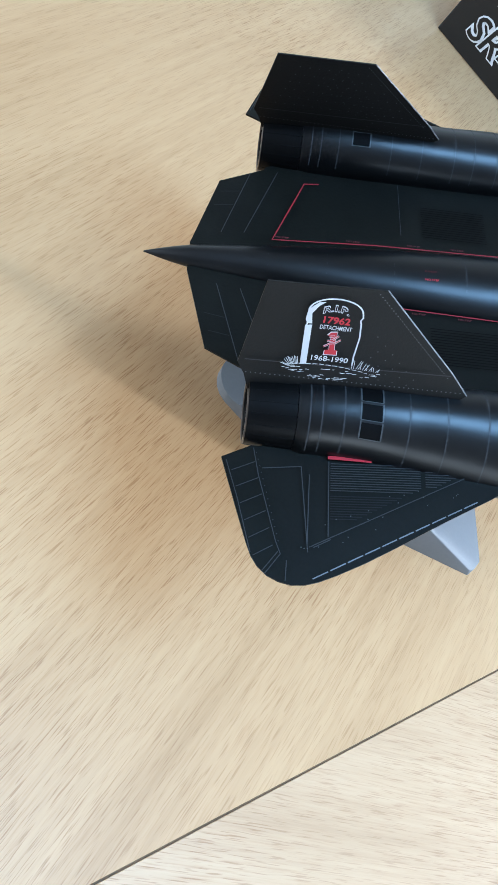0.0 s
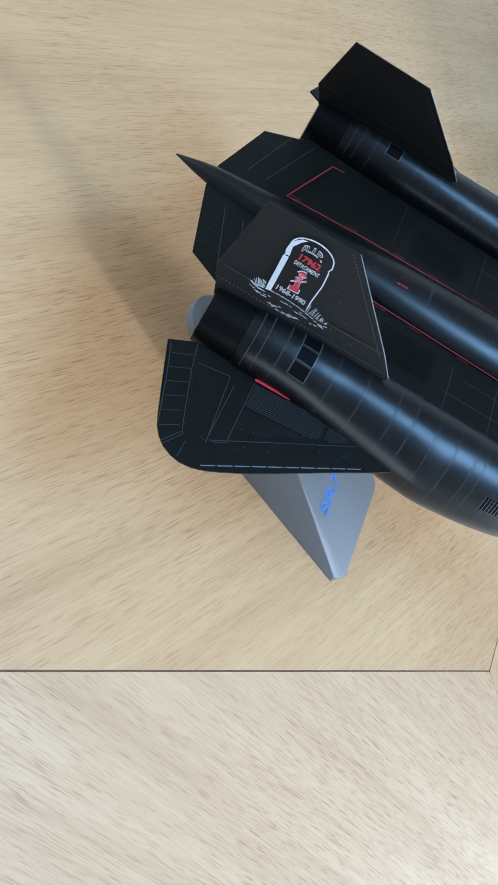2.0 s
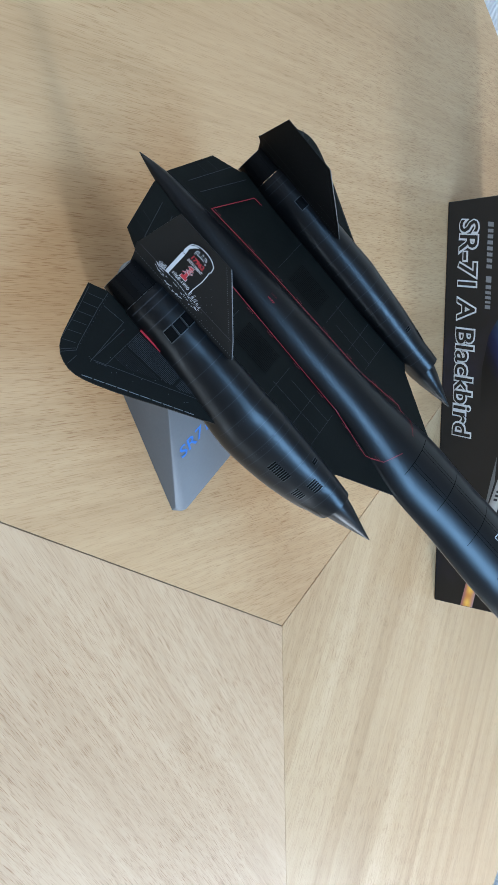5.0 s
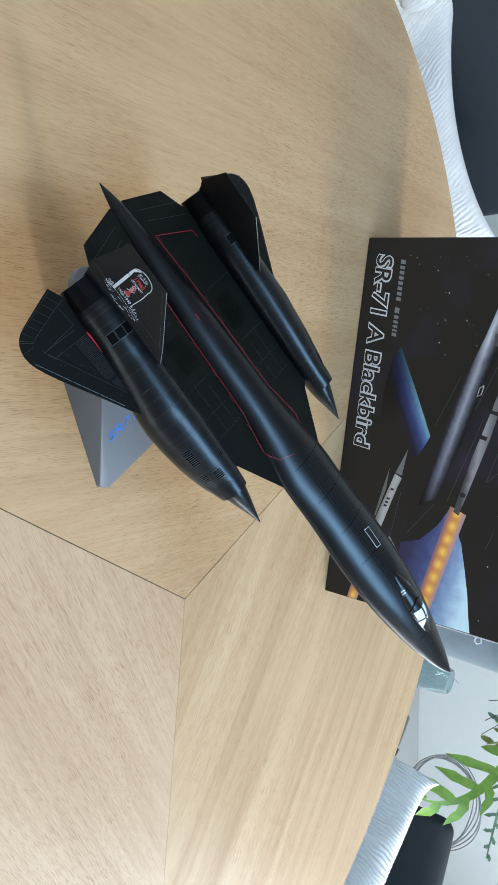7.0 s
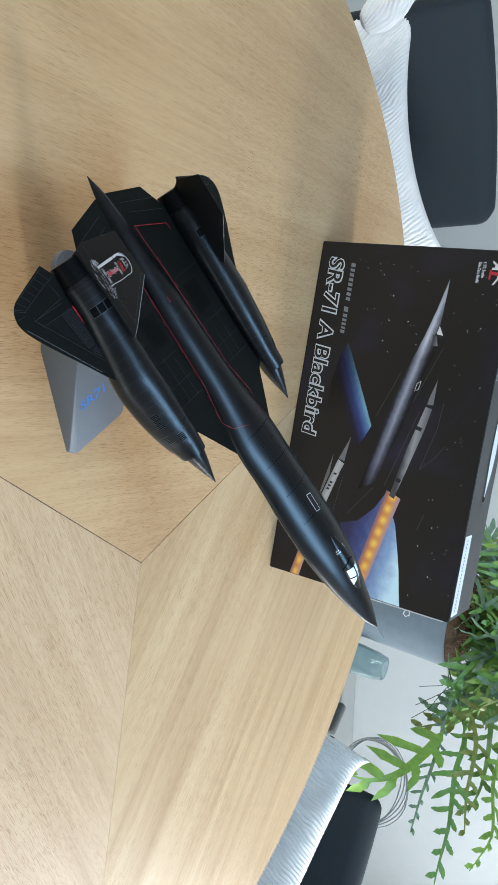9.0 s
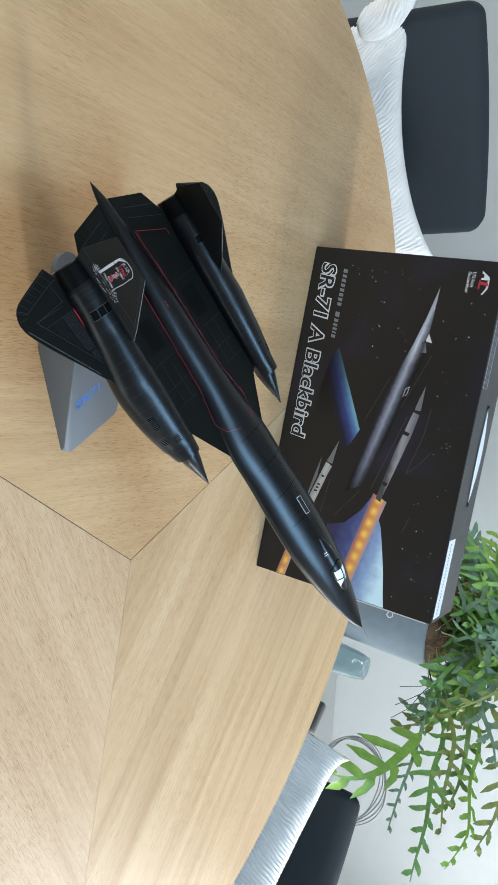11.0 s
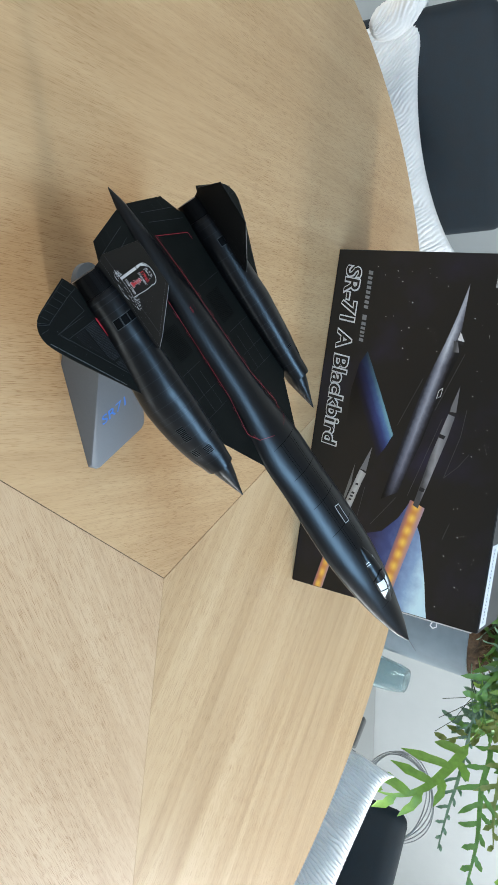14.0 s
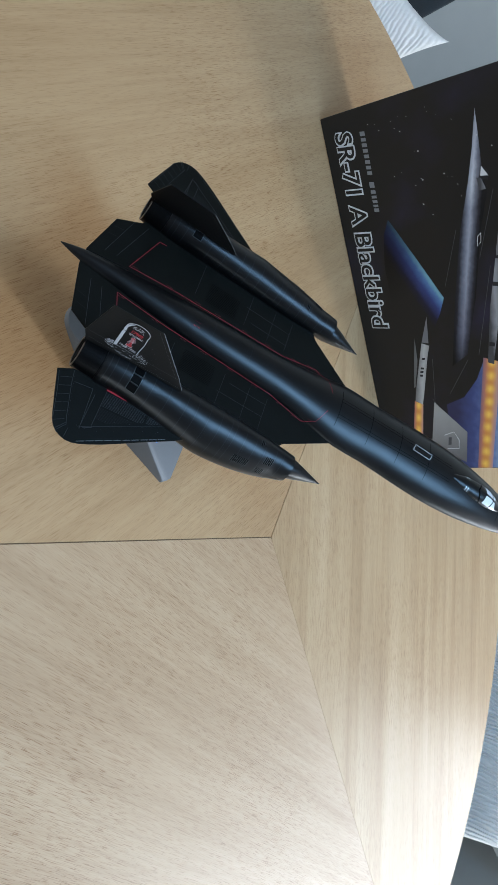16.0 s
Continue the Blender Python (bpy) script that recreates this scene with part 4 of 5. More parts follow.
printed(flat([P2((0.300, 0.1535), (0.310, 0.1515), (0.313, 0.1585), (0.303, 0.1605))]), FINE, "printed_nozzle", 0.0007)
printed(flat([P2((0.304, 0.147), (0.311, 0.167), (0.389, 0.149), (0.4435, 0.137), (0.4435, 0.119), (0.39, 0.129))]), FLAME, "printed_flame", 0.0006, "printed orange exhaust flame")
printed(flat([P2((0.247, 0.0870), (0.278, 0.0750), (0.280, 0.0835))]), SPIKEP, "printed_spike", 0.0006)
printed(flat([P2((0.279, 0.0745), (0.336, 0.0570), (0.352, 0.0530), (0.357, 0.0620), (0.341, 0.0670), (0.294, 0.0800), (0.283, 0.0840))]), NACL, "printed_nacelle", 0.0006, "printed grey engine nacelle")
printed(flat([P2((0.272, 0.0670), (0.300, 0.0610), (0.335, 0.0545), (0.334, 0.0565), (0.300, 0.0655))]), NACL, "printed_nacelle_edge", 0.0006)
for x in (0.297, 0.309, 0.3135, 0.318):
    printed(flat([P2((x, 0.0720 - (x - 0.297) * 0.3), (x + 0.0024, 0.0713 - (x - 0.297) * 0.3), (x + 0.0030, 0.0752 - (x - 0.297) * 0.3), (x + 0.0006, 0.0760 - (x - 0.297) * 0.3))]), NACD, "printed_band", 0.0008)
printed(flat([P2((0.352, 0.0520), (0.4435, 0.0320), (0.4435, 0.0460), (0.357, 0.0625))]), FLAMELOW, "printed_flame", 0.0005, "printed orange exhaust flame")
printed(flat([P2((0.355, 0.0775), (0.396, 0.1130), (0.436, 0.1060), (0.413, 0.0640))]), gradient("printed_fin_grey", (0.37, 0.085), (0.43, 0.09), [(0.0, (0.30, 0.30, 0.30)), (1.0, (0.13, 0.13, 0.135))]), "printed_fin", 0.0007, "printed grey tail fin")
printed(ribbon2d([(0.399, 0.083), (0.395, 0.096), (0.406, 0.101), (0.417, 0.099), (0.417, 0.084)], 0.0008), STEELP, "printed_emblem", 0.0009)
printed(flat([P2((0.402, 0.088), (0.412, 0.086), (0.412, 0.090), (0.402, 0.092))]), FINE, "printed_emblem", 0.0009)
for pts in (((0.185, 0.199), (0.218, 0.1965), (0.270, 0.184)), ((0.270, 0.184), (0.254, 0.199), (0.237, 0.210)), ((0.200, 0.171), (0.300, 0.1425)), ((0.323, 0.200), (0.344, 0.194)), ((0.120, 0.186), (0.190, 0.1605)), ((0.305, 0.1285), (0.345, 0.100)), ((0.155, 0.139), (0.215, 0.116)), ((0.35, 0.076), (0.362, 0.083)), ((0.30, 0.085), (0.352, 0.079))):
    printed(ribbon2d(list(pts), 0.0006), FINE, "printed_edge", 0.0007)
STARS = ((0.021, 0.058), (0.031, 0.070), (0.038, 0.094), (0.063, 0.111), (0.094, 0.111), (0.093, 0.136), (0.107, 0.149), (0.120, 0.151), (0.133, 0.116), (0.063, 0.177), (0.077, 0.191), (0.052, 0.221),
         (0.063, 0.239), (0.092, 0.226), (0.096, 0.211), (0.161, 0.238), (0.168, 0.203), (0.229, 0.221), (0.223, 0.226), (0.239, 0.213), (0.303, 0.207), (0.120, 0.107), (0.337, 0.212), (0.359, 0.235),
         (0.374, 0.222), (0.397, 0.218), (0.412, 0.247), (0.426, 0.198), (0.363, 0.199))
rng = random.Random(11)
dots = list(STARS) + [(rng.uniform(0.02, 0.43), rng.uniform(0.20, 0.247)) for k in range(26)] + [(rng.uniform(0.015, 0.10), rng.uniform(0.06, 0.165)) for k in range(16)]
for k, (x, y) in enumerate(dots):
    s = rng.choice((0.0005, 0.0006, 0.0008)) if k < len(STARS) else rng.choice((0.0003, 0.0004))
    printed(flat([[(x + s * math.cos(a), y + s * math.sin(a), 0) for a in (math.pi * j / 3 for j in range(6))]]), STEELP, "printed_star", 0.0005)
# title: white rim, black core; the maker's name over it as plain bars
BARGREY = material("printed_bar_grey", (0.17, 0.175, 0.185), 0.4, spec=0.3)
printed(fitted(words("SR-71 A Blackbird", 0.03, 0.0020, 0.12), 0.0195, 0.2560, 0.0134, 0.0374), WHITE, "title_rim", 0.0006, "white outlined printed title")
printed(fitted(words("SR-71 A Blackbird", 0.03, 0.0003, 0.12), 0.0209, 0.2546, 0.0149, 0.0359), CARD, "title_core", 0.0010)
x = 0.026
for w in (0.006, 0.0045, 0.005, 0.005, 0.005, 0.005, 0.005, 0.005, None, 0.008, 0.005, 0.004, 0.004, 0.003, 0.005):
    if w is None:
        x += 0.006
        continue
    printed(flat([P2((x, 0.0465), (x + w * 0.8, 0.0465), (x + w * 0.8 + 0.001, 0.0525), (x + 0.001, 0.0525))]), BARGREY, "printed_bar", 0.0006)
    x += w + 0.0012
# maker's mark as plain shapes, with the scale under it
printed(flat([P2((0.0125, 0.2262), (0.0200, 0.2362), (0.0232, 0.2362), (0.0232, 0.2262), (0.0206, 0.2262), (0.0206, 0.2292), (0.0172, 0.2292), (0.0152, 0.2262))]), STEELP, "printed_mark", 0.0006)
printed(flat([P2((0.0250, 0.2240), (0.0285, 0.2240), (0.0300, 0.2362), (0.0262, 0.2350))]), RED, "printed_mark", 0.0008)
printed(flat([P2((0.0238, 0.2362), (0.0330, 0.2362), (0.0405, 0.2312), (0.0405, 0.2290), (0.0330, 0.2335), (0.0240, 0.2342))]), STEELP, "printed_mark", 0.0006)
printed(flat([P2((0.0235, 0.2240), (0.0345, 0.2240), (0.0345, 0.2262), (0.0235, 0.2262))]), RED, "printed_mark", 0.0008)
printed(fitted(words("1:72 Scale", 0.01, 0.0002), 0.0150, 0.0330, 0.2150, 0.2190), STEELP, "printed_words", 0.0006)
printed(fitted(words("Die Cast Model", 0.01, 0.0002), 0.0150, 0.0395, 0.2095, 0.2134), STEELP, "printed_words", 0.0006)


def on_top(bm, mat, name, lift=0.0013, label=""):
    """Lays a flat drawing of x along and y towards the back on the box top."""
    for v in bm.verts:
        v.co = Vector((v.co.x, BH + lift, -v.co.y))
    return part(name, bm, mat, carton, label)


on_top(flat([P2((0.338, 0.003), (0.4385, 0.003), (0.4385, 0.030), (0.338, 0.030))]), speckled("white_sticker", (0.72, 0.73, 0.75), 0.4, 200, 0.05), "sticker", label="white paper sticker")
for k in range(22):
    on_top(flat([P2((0.343 + 0.0042 * k, 0.013), (0.3452 + 0.0042 * k, 0.013), (0.3452 + 0.0042 * k, 0.016), (0.343 + 0.0042 * k, 0.016))]), NACD, "printed_bar", 0.0016)
lens_pts = [(0.172 + 0.122 * k / 20, 0.053 + 0.016 * math.sin(math.pi * k / 20)) for k in range(21)] + [(0.294 - 0.122 * k / 20, 0.052 - 0.004 * math.sin(math.pi * k / 20)) for k in range(1, 20)]
on_top(flat([P2(*lens_pts)]), material("white_handle_plastic", (0.70, 0.71, 0.72), 0.4), "handle", 0.0016, "white plastic carry handle")
for x in (0.168, 0.292):
    on_top(flat([P2((x, 0.047), (x + 0.006, 0.047), (x + 0.006, 0.058), (x, 0.058))]), DARKLINE, "handle_slot", 0.0014)
on_top(ribbon2d([(0.05, 0.006), (0.149, 0.006), (0.149, 0.024), (0.05, 0.024)], 0.0014), STEELP, "printed_frame")
for k in range(9):
    on_top(flat([P2((0.055 + 0.0102 * k, 0.010), (0.0615 + 0.0102 * k, 0.010), (0.0615 + 0.0102 * k, 0.020), (0.055 + 0.0102 * k, 0.020))]), NACP, "printed_bar")

# pale cut edge of the end flap, and the loop of a plastic tie
part("cut_edge", box_bm(BW + 0.0001, BW + 0.0014, 0.150, 0.246, -0.004, -0.0004, 0.0003, 1), STEELP, carton, "pale cut cardboard edge")
part("plastic_tie", tube([(BW + 0.001, 0.198, -0.002), (BW + 0.006, 0.196, -0.001), (BW + 0.0085, 0.200, 0.0), (BW + 0.006, 0.204, -0.001), (BW + 0.001, 0.203, -0.002)], 0.0008, 8), STEELP, carton, "clear plastic tie")

# ---- chairs and cushions ----
def chair(name, m, label, wide):
    """Upholstered shell chair; local y points to the back, z up from the floor."""
    c = thing(name, label, "chair", m, "chairs round the table")
    def panel(w, h, thick, curve, z0, lean, y0):
        nx, nz, rad = 48, 36, 0.030
        bm = bmesh.new()
        grid = {}
        for s in (0, 1):
            for i in range(nx + 1):
                for j in range(nz + 1):
                    u, v = -1 + 2 * i / nx, j / nz
                    x, z = u * w / 2, v * h
                    # round the upper corners
                    dx, dz = abs(x) - (w / 2 - rad), z - (h - rad)
                    if dx > 0 and dz > 0:
                        k = max(dx, dz)
                        l = math.hypot(dx, dz)
                        f = k / l if l else 1
                        x, z = math.copysign(w / 2 - rad + dx * f, x), h - rad + dz * f
                    edge = min(1, (1 - abs(u)) * nx / 3, (1 - v) * nz / 3)
                    t = thick * (0.35 + 0.65 * math.sqrt(max(0, edge)))
                    y = y0 - curve * u * u + lean * v + (t / 2 if s else -t / 2)
                    grid[s, i, j] = bm.verts.new((x, y, z0 + z))
        for i in range(nx):
            for j in range(nz):
                bm.faces.new((grid[0, i, j], grid[0, i + 1, j], grid[0, i + 1, j + 1], grid[0, i, j + 1]))
                bm.faces.new((grid[1, i, j + 1], grid[1, i + 1, j + 1], grid[1, i + 1, j], grid[1, i, j]))
        for i in range(nx):
            bm.faces.new((grid[0, i, nz], grid[0, i + 1, nz], grid[1, i + 1, nz], grid[1, i, nz]))
            bm.faces.new((grid[0, i + 1, 0], grid[0, i, 0], grid[1, i, 0], grid[1, i + 1, 0]))
        for j in range(nz):
            bm.faces.new((grid[0, 0, j], grid[0, 0, j + 1], grid[1, 0, j + 1], grid[1, 0, j]))
            bm.faces.new((grid[0, nx, j + 1], grid[0, nx, j], grid[1, nx, j], grid[1, nx, j + 1]))
        return bm
    smooth(part("backrest", panel(wide, 0.345, 0.05, 0.030, 0.40, 0.09, 0.19), FABRIC, c), 50)
    smooth(part("seat", box_bm(-0.235, 0.235, -0.24, 0.22, 0.39, 0.46, 0.025, 4), FABRIC, c), 50)
    for sx in (-1, 1):
        for y in (-0.2, 0.2):
            part("leg", tube([(sx * 0.19, y, 0.40), (sx * 0.22, y * 1.12, 0.0)], [0.013, 0.009], 12), LEG, c)
    return c


def facing(x, y, toward):
    ang = math.degrees(math.atan2(y - toward[1], x - toward[0])) - 90
    return pose(x, y, 0, 0, 0, ang)


C1, C2 = (0.342, 0.926), (1.479, 0.066)
T1, T2 = (0.412, -0.072), (0.588, -0.388)
L1, L2 = facing(0.246, 0.969, (-0.029, 0.089)), facing(1.304, 0.085, (0.304, -0.01))
chair("dining_chair", facing(*C1, T1), "charcoal fabric chair with a white ribbed cushion, by the table", 0.45)
chair("dining_chair", facing(*C2, T2), "charcoal fabric chair with a white ribbed cushion, near the fern", 0.45)


def cushion(m, w, h, t, label, twist, sag, fine=370, nip=0.10, ear=0.0, nx=360, deep=0.0036, flatness=3.0):
    """A soft cushion with raised diagonal ribs; local y to the back, z up."""
    bm = bmesh.new()
    nz = 110
    grid = {}
    for s in (1, -1):
        for i in range(nx + 1):
            for j in range(nz + 1):
                u, v = -1 + 2 * i / nx, -1 + 2 * j / nz
                puff = max(0.0, (1 - abs(u) ** flatness) * (1 - abs(v) ** flatness)) ** 0.5
                rib = deep * abs(math.sin((u * w * 0.5 + v * h * 0.5 * twist) * fine + 3.2 * noise.noise((u * 4, v * 2, 7)) + 1.5 * noise.noise((u * 17, v * 6, 3)))) * min(1, puff * 3)
                x = u * w / 2 * (1 - nip * (1 - v * v))
                z = v * h / 2 - (sag * (1 - u * u) ** 0.8 * v if v > 0 else -0.02 * (1 - u * u) * v) + ear * abs(u) ** 12 * max(0.0, v) ** 4
                wob = 0.011 * noise.noise((x * 7, z * 7, s)) + 0.005 * noise.noise((x * 19, z * 16, s + 4))
                grid[s, i, j] = bm.verts.new((x, -s * (t / 2 * puff + rib + wob * puff), z))
        for i in range(nx):
            for j in range(nz):
                q = (grid[s, i, j], grid[s, i + 1, j], grid[s, i + 1, j + 1], grid[s, i, j + 1])
                bm.faces.new(q if s > 0 else q[::-1])
    bmesh.ops.remove_doubles(bm, verts=bm.verts, dist=1e-5)
    ob = part("cushion", bm, KNIT)
    ob.data.shade_smooth()
    ob.matrix_world = m
    return tagged(ob, label, "cushion", "white cushions")


cushion(L1 @ pose(0.05, 0.085, 0.530, -16, -9, 0), 0.48, 0.29, 0.11, "white ribbed knit cushion against the chair back", 0.55, 0.05)
cushion(L2 @ pose(0.010, 0.022, 0.600, -34, 0, 0), 0.54, 0.30, 0.11, "white ribbed knit cushion on the chair near the fern", -0.12, 0.008, 410, 0.03, 0.024, 640, 0.0062, 5.0)

# ---- plant on the sideboard ----
PX, PY, PZ = 1.445, 0.83, 0.28
plant = thing("potted_fern", "large trailing fern in a grey glazed pot", "plant", Matrix.Translation((PX, PY, PZ)))
prof = ((0.0, 0.105), (0.01, 0.113), (0.12, 0.120), (0.30, 0.127), (0.47, 0.130), (0.495, 0.131), (0.497, 0.126), (0.46, 0.121), (0.45, 0.02))
smooth(part("pot", loft([[(r * math.cos(a), r * math.sin(a), z) for a in (2 * math.pi * k / 64 for k in range(64))] for z, r in prof]), POT, plant), 40)
bm = bmesh.new()
bmesh.ops.create_icosphere(bm, subdivisions=4, radius=0.124)
for v in bm.verts:
    v.co.z = v.co.z * 0.55 + 0.012 * noise.noise(v.co * 40)
    v.co += Vector((0, 0, 0.478))
part("soil", bm, SOIL, plant, "brown fibrous potting soil")


def leaf_mat(name, base):
    m = speckled(name, base, 0.42, 60, 0.35, 0.1)
    p = m.node_tree.nodes["Principled BSDF"]
    p.inputs["Transmission Weight"].default_value = 0.0
    return m


LEAVES = [leaf_mat("fern_green", (0.13, 0.26, 0.055)), leaf_mat("fern_blue_green", (0.14, 0.23, 0.145)), leaf_mat("fern_bright", (0.20, 0.34, 0.050)), leaf_mat("fern_olive", (0.20, 0.24, 0.055))]
STALK = speckled("dry_stalk", (0.045, 0.05, 0.028), 0.7, 60, 0.4)
FIBRE = speckled("root_fibre", (0.16, 0.085, 0.038), 0.9, 60, 0.5)


def spray(direction, length, rise, drop, seed):
    """The arching midrib of a frond that springs from the pot."""
    curl = random.Random(seed).uniform(-0.25, 0.25)
    d = Vector((math.cos(direction), math.sin(direction), 0))
    s = Vector((-d.y, d.x, 0))
    fs = [i / 30 for i in range(31)]
    return [d * length * f * (1 - 0.15 * f) + s * curl * length * f * f + Vector((0, 0, 0.485 + rise * math.sin(min(1.0, f * 1.6) * math.pi / 2) - drop * f ** 2.2)) for f in fs]


def trail(*stations):
    """A long midrib through a few places in the room."""
    P = [Vector(p) - Vector((PX, PY, PZ)) for p in stations]
    n = len(P) - 1
    tables = [[(k / n, p[i]) for k, p in enumerate(P)] for i in range(3)]
    return [Vector([lerp_table(tb, k / 30) for tb in tables]) for k in range(31)]


ROOM = Vector((-0.82, -0.42, 0.38)).normalized()      # the way the leaves turn, into the room


def frond(pts, long, wide, mat, seed, bare=0.24, step=0.016, limp=0.3):
    """One lobed frond: a thin stalk, then a blade cut into long strap-like lobes that alternate on both sides."""
    rg = random.Random(seed)
    bm = bmesh.new()
    lens = [0.0]
    for a, b in zip(pts, pts[1:]):
        lens.append(lens[-1] + (b - a).length)
    total = lens[-1]

    def along(d):
        d = min(max(d, 0.0), total)
        for i in range(len(pts) - 1):
            if d <= lens[i + 1] or i == len(pts) - 2:
                f = (d - lens[i]) / max(1e-6, lens[i + 1] - lens[i])
                return pts[i].lerp(pts[i + 1], f)

    lean = Vector((rg.uniform(-0.5, 0.5), rg.uniform(-0.5, 0.5), rg.uniform(-0.3, 0.5)))

    def basis(d):
        t = (along(d + 0.004) - along(d - 0.004)).normalized()
        n = (ROOM + lean)
        n = (n - t * n.dot(t)).normalized()
        return t, t.cross(n).normalized(), n

    def strip(rows):
        vs = [[bm.verts.new(p) for p in r] for r in rows]
        for r0, r1 in zip(vs, vs[1:]):
            for k in range(len(r0) - 1):
                bm.faces.new((r0[k], r0[k + 1], r1[k + 1], r1[k]))

    start = bare * total
    rows, n = [], 26
    for k in range(n + 1):
        d = total * k / n
        t, s, nn = basis(d)
        w = 0.0011 if d < start else wide * 0.42 * (1 - ((d - start) / (total - start)) ** 2) + 0.0010
        c = along(d)
        rows.append((c + s * w, c - nn * 0.0006, c - s * w))
    strip(rows)
    d, sgn = start, 1
    while d < total - 0.004:
        g = (d - start) / (total - start)
        t, s, nn = basis(d)
        size = long * (0.45 + 0.55 * math.sin(math.pi * min(1.0, 0.18 + g * 0.86))) * rg.uniform(0.72, 1.12)
        ahead = 0.35 + 0.55 * g + rg.uniform(-0.12, 0.12)
        way = (s * sgn + t * ahead).normalized()
        hang = limp * rg.uniform(0.3, 1.3)
        cross = way.cross(nn).normalized()
        bend = rg.uniform(-0.18, 0.28)
        c0, lob = along(d), []
        for q in range(7):
            f = q / 6
            wv = wide * (0.62 + 0.30 * math.sin(math.pi * f * 0.9)) * (1.0 if f < 0.72 else max(0.06, 1 - ((f - 0.72) / 0.28) ** 1.6)) * (1 + 0.16 * math.sin(f * 21 + seed + d * 400))
            c = c0 + way * size * f + t * bend * size * f * f - Vector((0, 0, 1)) * hang * size * f * f + nn * 0.0022 * math.sin(7 * f + d * 300)
            lob.append((c + cross * wv * 0.5, c - nn * wv * 0.10, c - cross * wv * 0.5))
        strip(lob)
        d += step * rg.uniform(0.45, 0.62)
        sgn = -sgn
    ob = part("frond", bm, mat, plant)
    ob.data.shade_smooth()
    return ob


rg = random.Random(21)
for k in range(74):
    a = 2 * math.pi * k / 74 + rg.uniform(-0.14, 0.14)
    up = rg.random()
    rise = 0.06 + 0.20 * up
    front = max(0.0, math.cos(a - radians(225)))
    ribs = spray(a, rg.uniform(0.17, 0.38) * (1 - 0.35 * front), rise, rise * rg.uniform(0.45, 1.15) * (1 - 0.6 * front), 100 + k)
    frond(ribs, rg.uniform(0.040, 0.075), rg.uniform(0.011, 0.017), LEAVES[(0, 1, 1, 2, 0, 3)[k % 6]], 100 + k, 0.30, rg.uniform(0.034, 0.05))
# long trailing fronds towards the chair: midrib, lobe length and width, leaf colour, bare share
TRAILS = (
    (((1.42, 0.745, 0.79), (1.50, 0.637, 0.84), (1.50, 0.532, 0.83), (1.483, 0.445, 0.809), (1.462, 0.382, 0.785), (1.447, 0.341, 0.745), (1.421, 0.322, 0.712)), 0.078, 0.024, 2, 0.50, 0.060),
    (((1.43, 0.75, 0.79), (1.504, 0.615, 0.848), (1.506, 0.544, 0.882), (1.51, 0.472, 0.886), (1.52, 0.411, 0.899), (1.527, 0.352, 0.912), (1.55, 0.272, 0.916), (1.56, 0.245, 0.919)), 0.046, 0.013, 0, 0.42, 0.040),
    (((1.43, 0.75, 0.80), (1.499, 0.648, 0.92), (1.516, 0.571, 0.958), (1.527, 0.489, 0.964), (1.535, 0.412, 0.988), (1.543, 0.371, 0.994), (1.559, 0.301, 0.973)), 0.040, 0.013, 2, 0.40, 0.036),
    (((1.42, 0.74, 0.78), (1.468, 0.688, 0.793), (1.492, 0.604, 0.821), (1.508, 0.519, 0.831), (1.512, 0.448, 0.837), (1.515, 0.393, 0.838), (1.54, 0.313, 0.841)), 0.028, 0.008, 1, 0.45, 0.030),
    (((1.43, 0.74, 0.79), (1.475, 0.691, 0.828), (1.498, 0.614, 0.872), (1.504, 0.554, 0.905), (1.517, 0.491, 0.916), (1.534, 0.439, 0.921), (1.558, 0.369, 0.94)), 0.044, 0.012, 3, 0.40, 0.040),
    (((1.44, 0.76, 0.80), (1.465, 0.72, 0.864), (1.471, 0.67, 0.912), (1.48, 0.629, 0.948), (1.493, 0.579, 0.986), (1.51, 0.533, 1.007)), 0.060, 0.015, 1, 0.30, 0.044),
    (((1.43, 0.74, 0.78), (1.467, 0.702, 0.823), (1.488, 0.632, 0.826), (1.50, 0.589, 0.819), (1.496, 0.566, 0.797)), 0.024, 0.006, 1, 0.35, 0.024),
    (((1.43, 0.78, 0.78), (1.418, 0.756, 0.827), (1.348, 0.731, 0.881), (1.326, 0.708, 0.932), (1.332, 0.675, 0.971)), 0.080, 0.016, 1, 0.25, 0.046),
    (((1.43, 0.79, 0.78), (1.396, 0.775, 0.797), (1.329, 0.778, 0.842), (1.292, 0.805, 0.885), (1.282, 0.799, 0.937)), 0.075, 0.016, 1, 0.25, 0.046),
    (((1.44, 0.76, 0.80), (1.50, 0.66, 0.90), (1.52, 0.57, 0.93), (1.55, 0.48, 0.94), (1.57, 0.42, 0.93)), 0.050, 0.013, 0, 0.35, 0.040),
    (((1.45, 0.76, 0.80), (1.49, 0.66, 0.96), (1.53, 0.56, 1.02), (1.57, 0.46, 1.03), (1.60, 0.38, 1.01)), 0.050, 0.013, 3, 0.35, 0.040),
)
for k, (stations, long, wide, mi, bare, step) in enumerate(TRAILS):
    frond(trail(*stations), long, wide, LEAVES[mi], 300 + k, bare, step, 0.45 if k == 0 else 0.25)
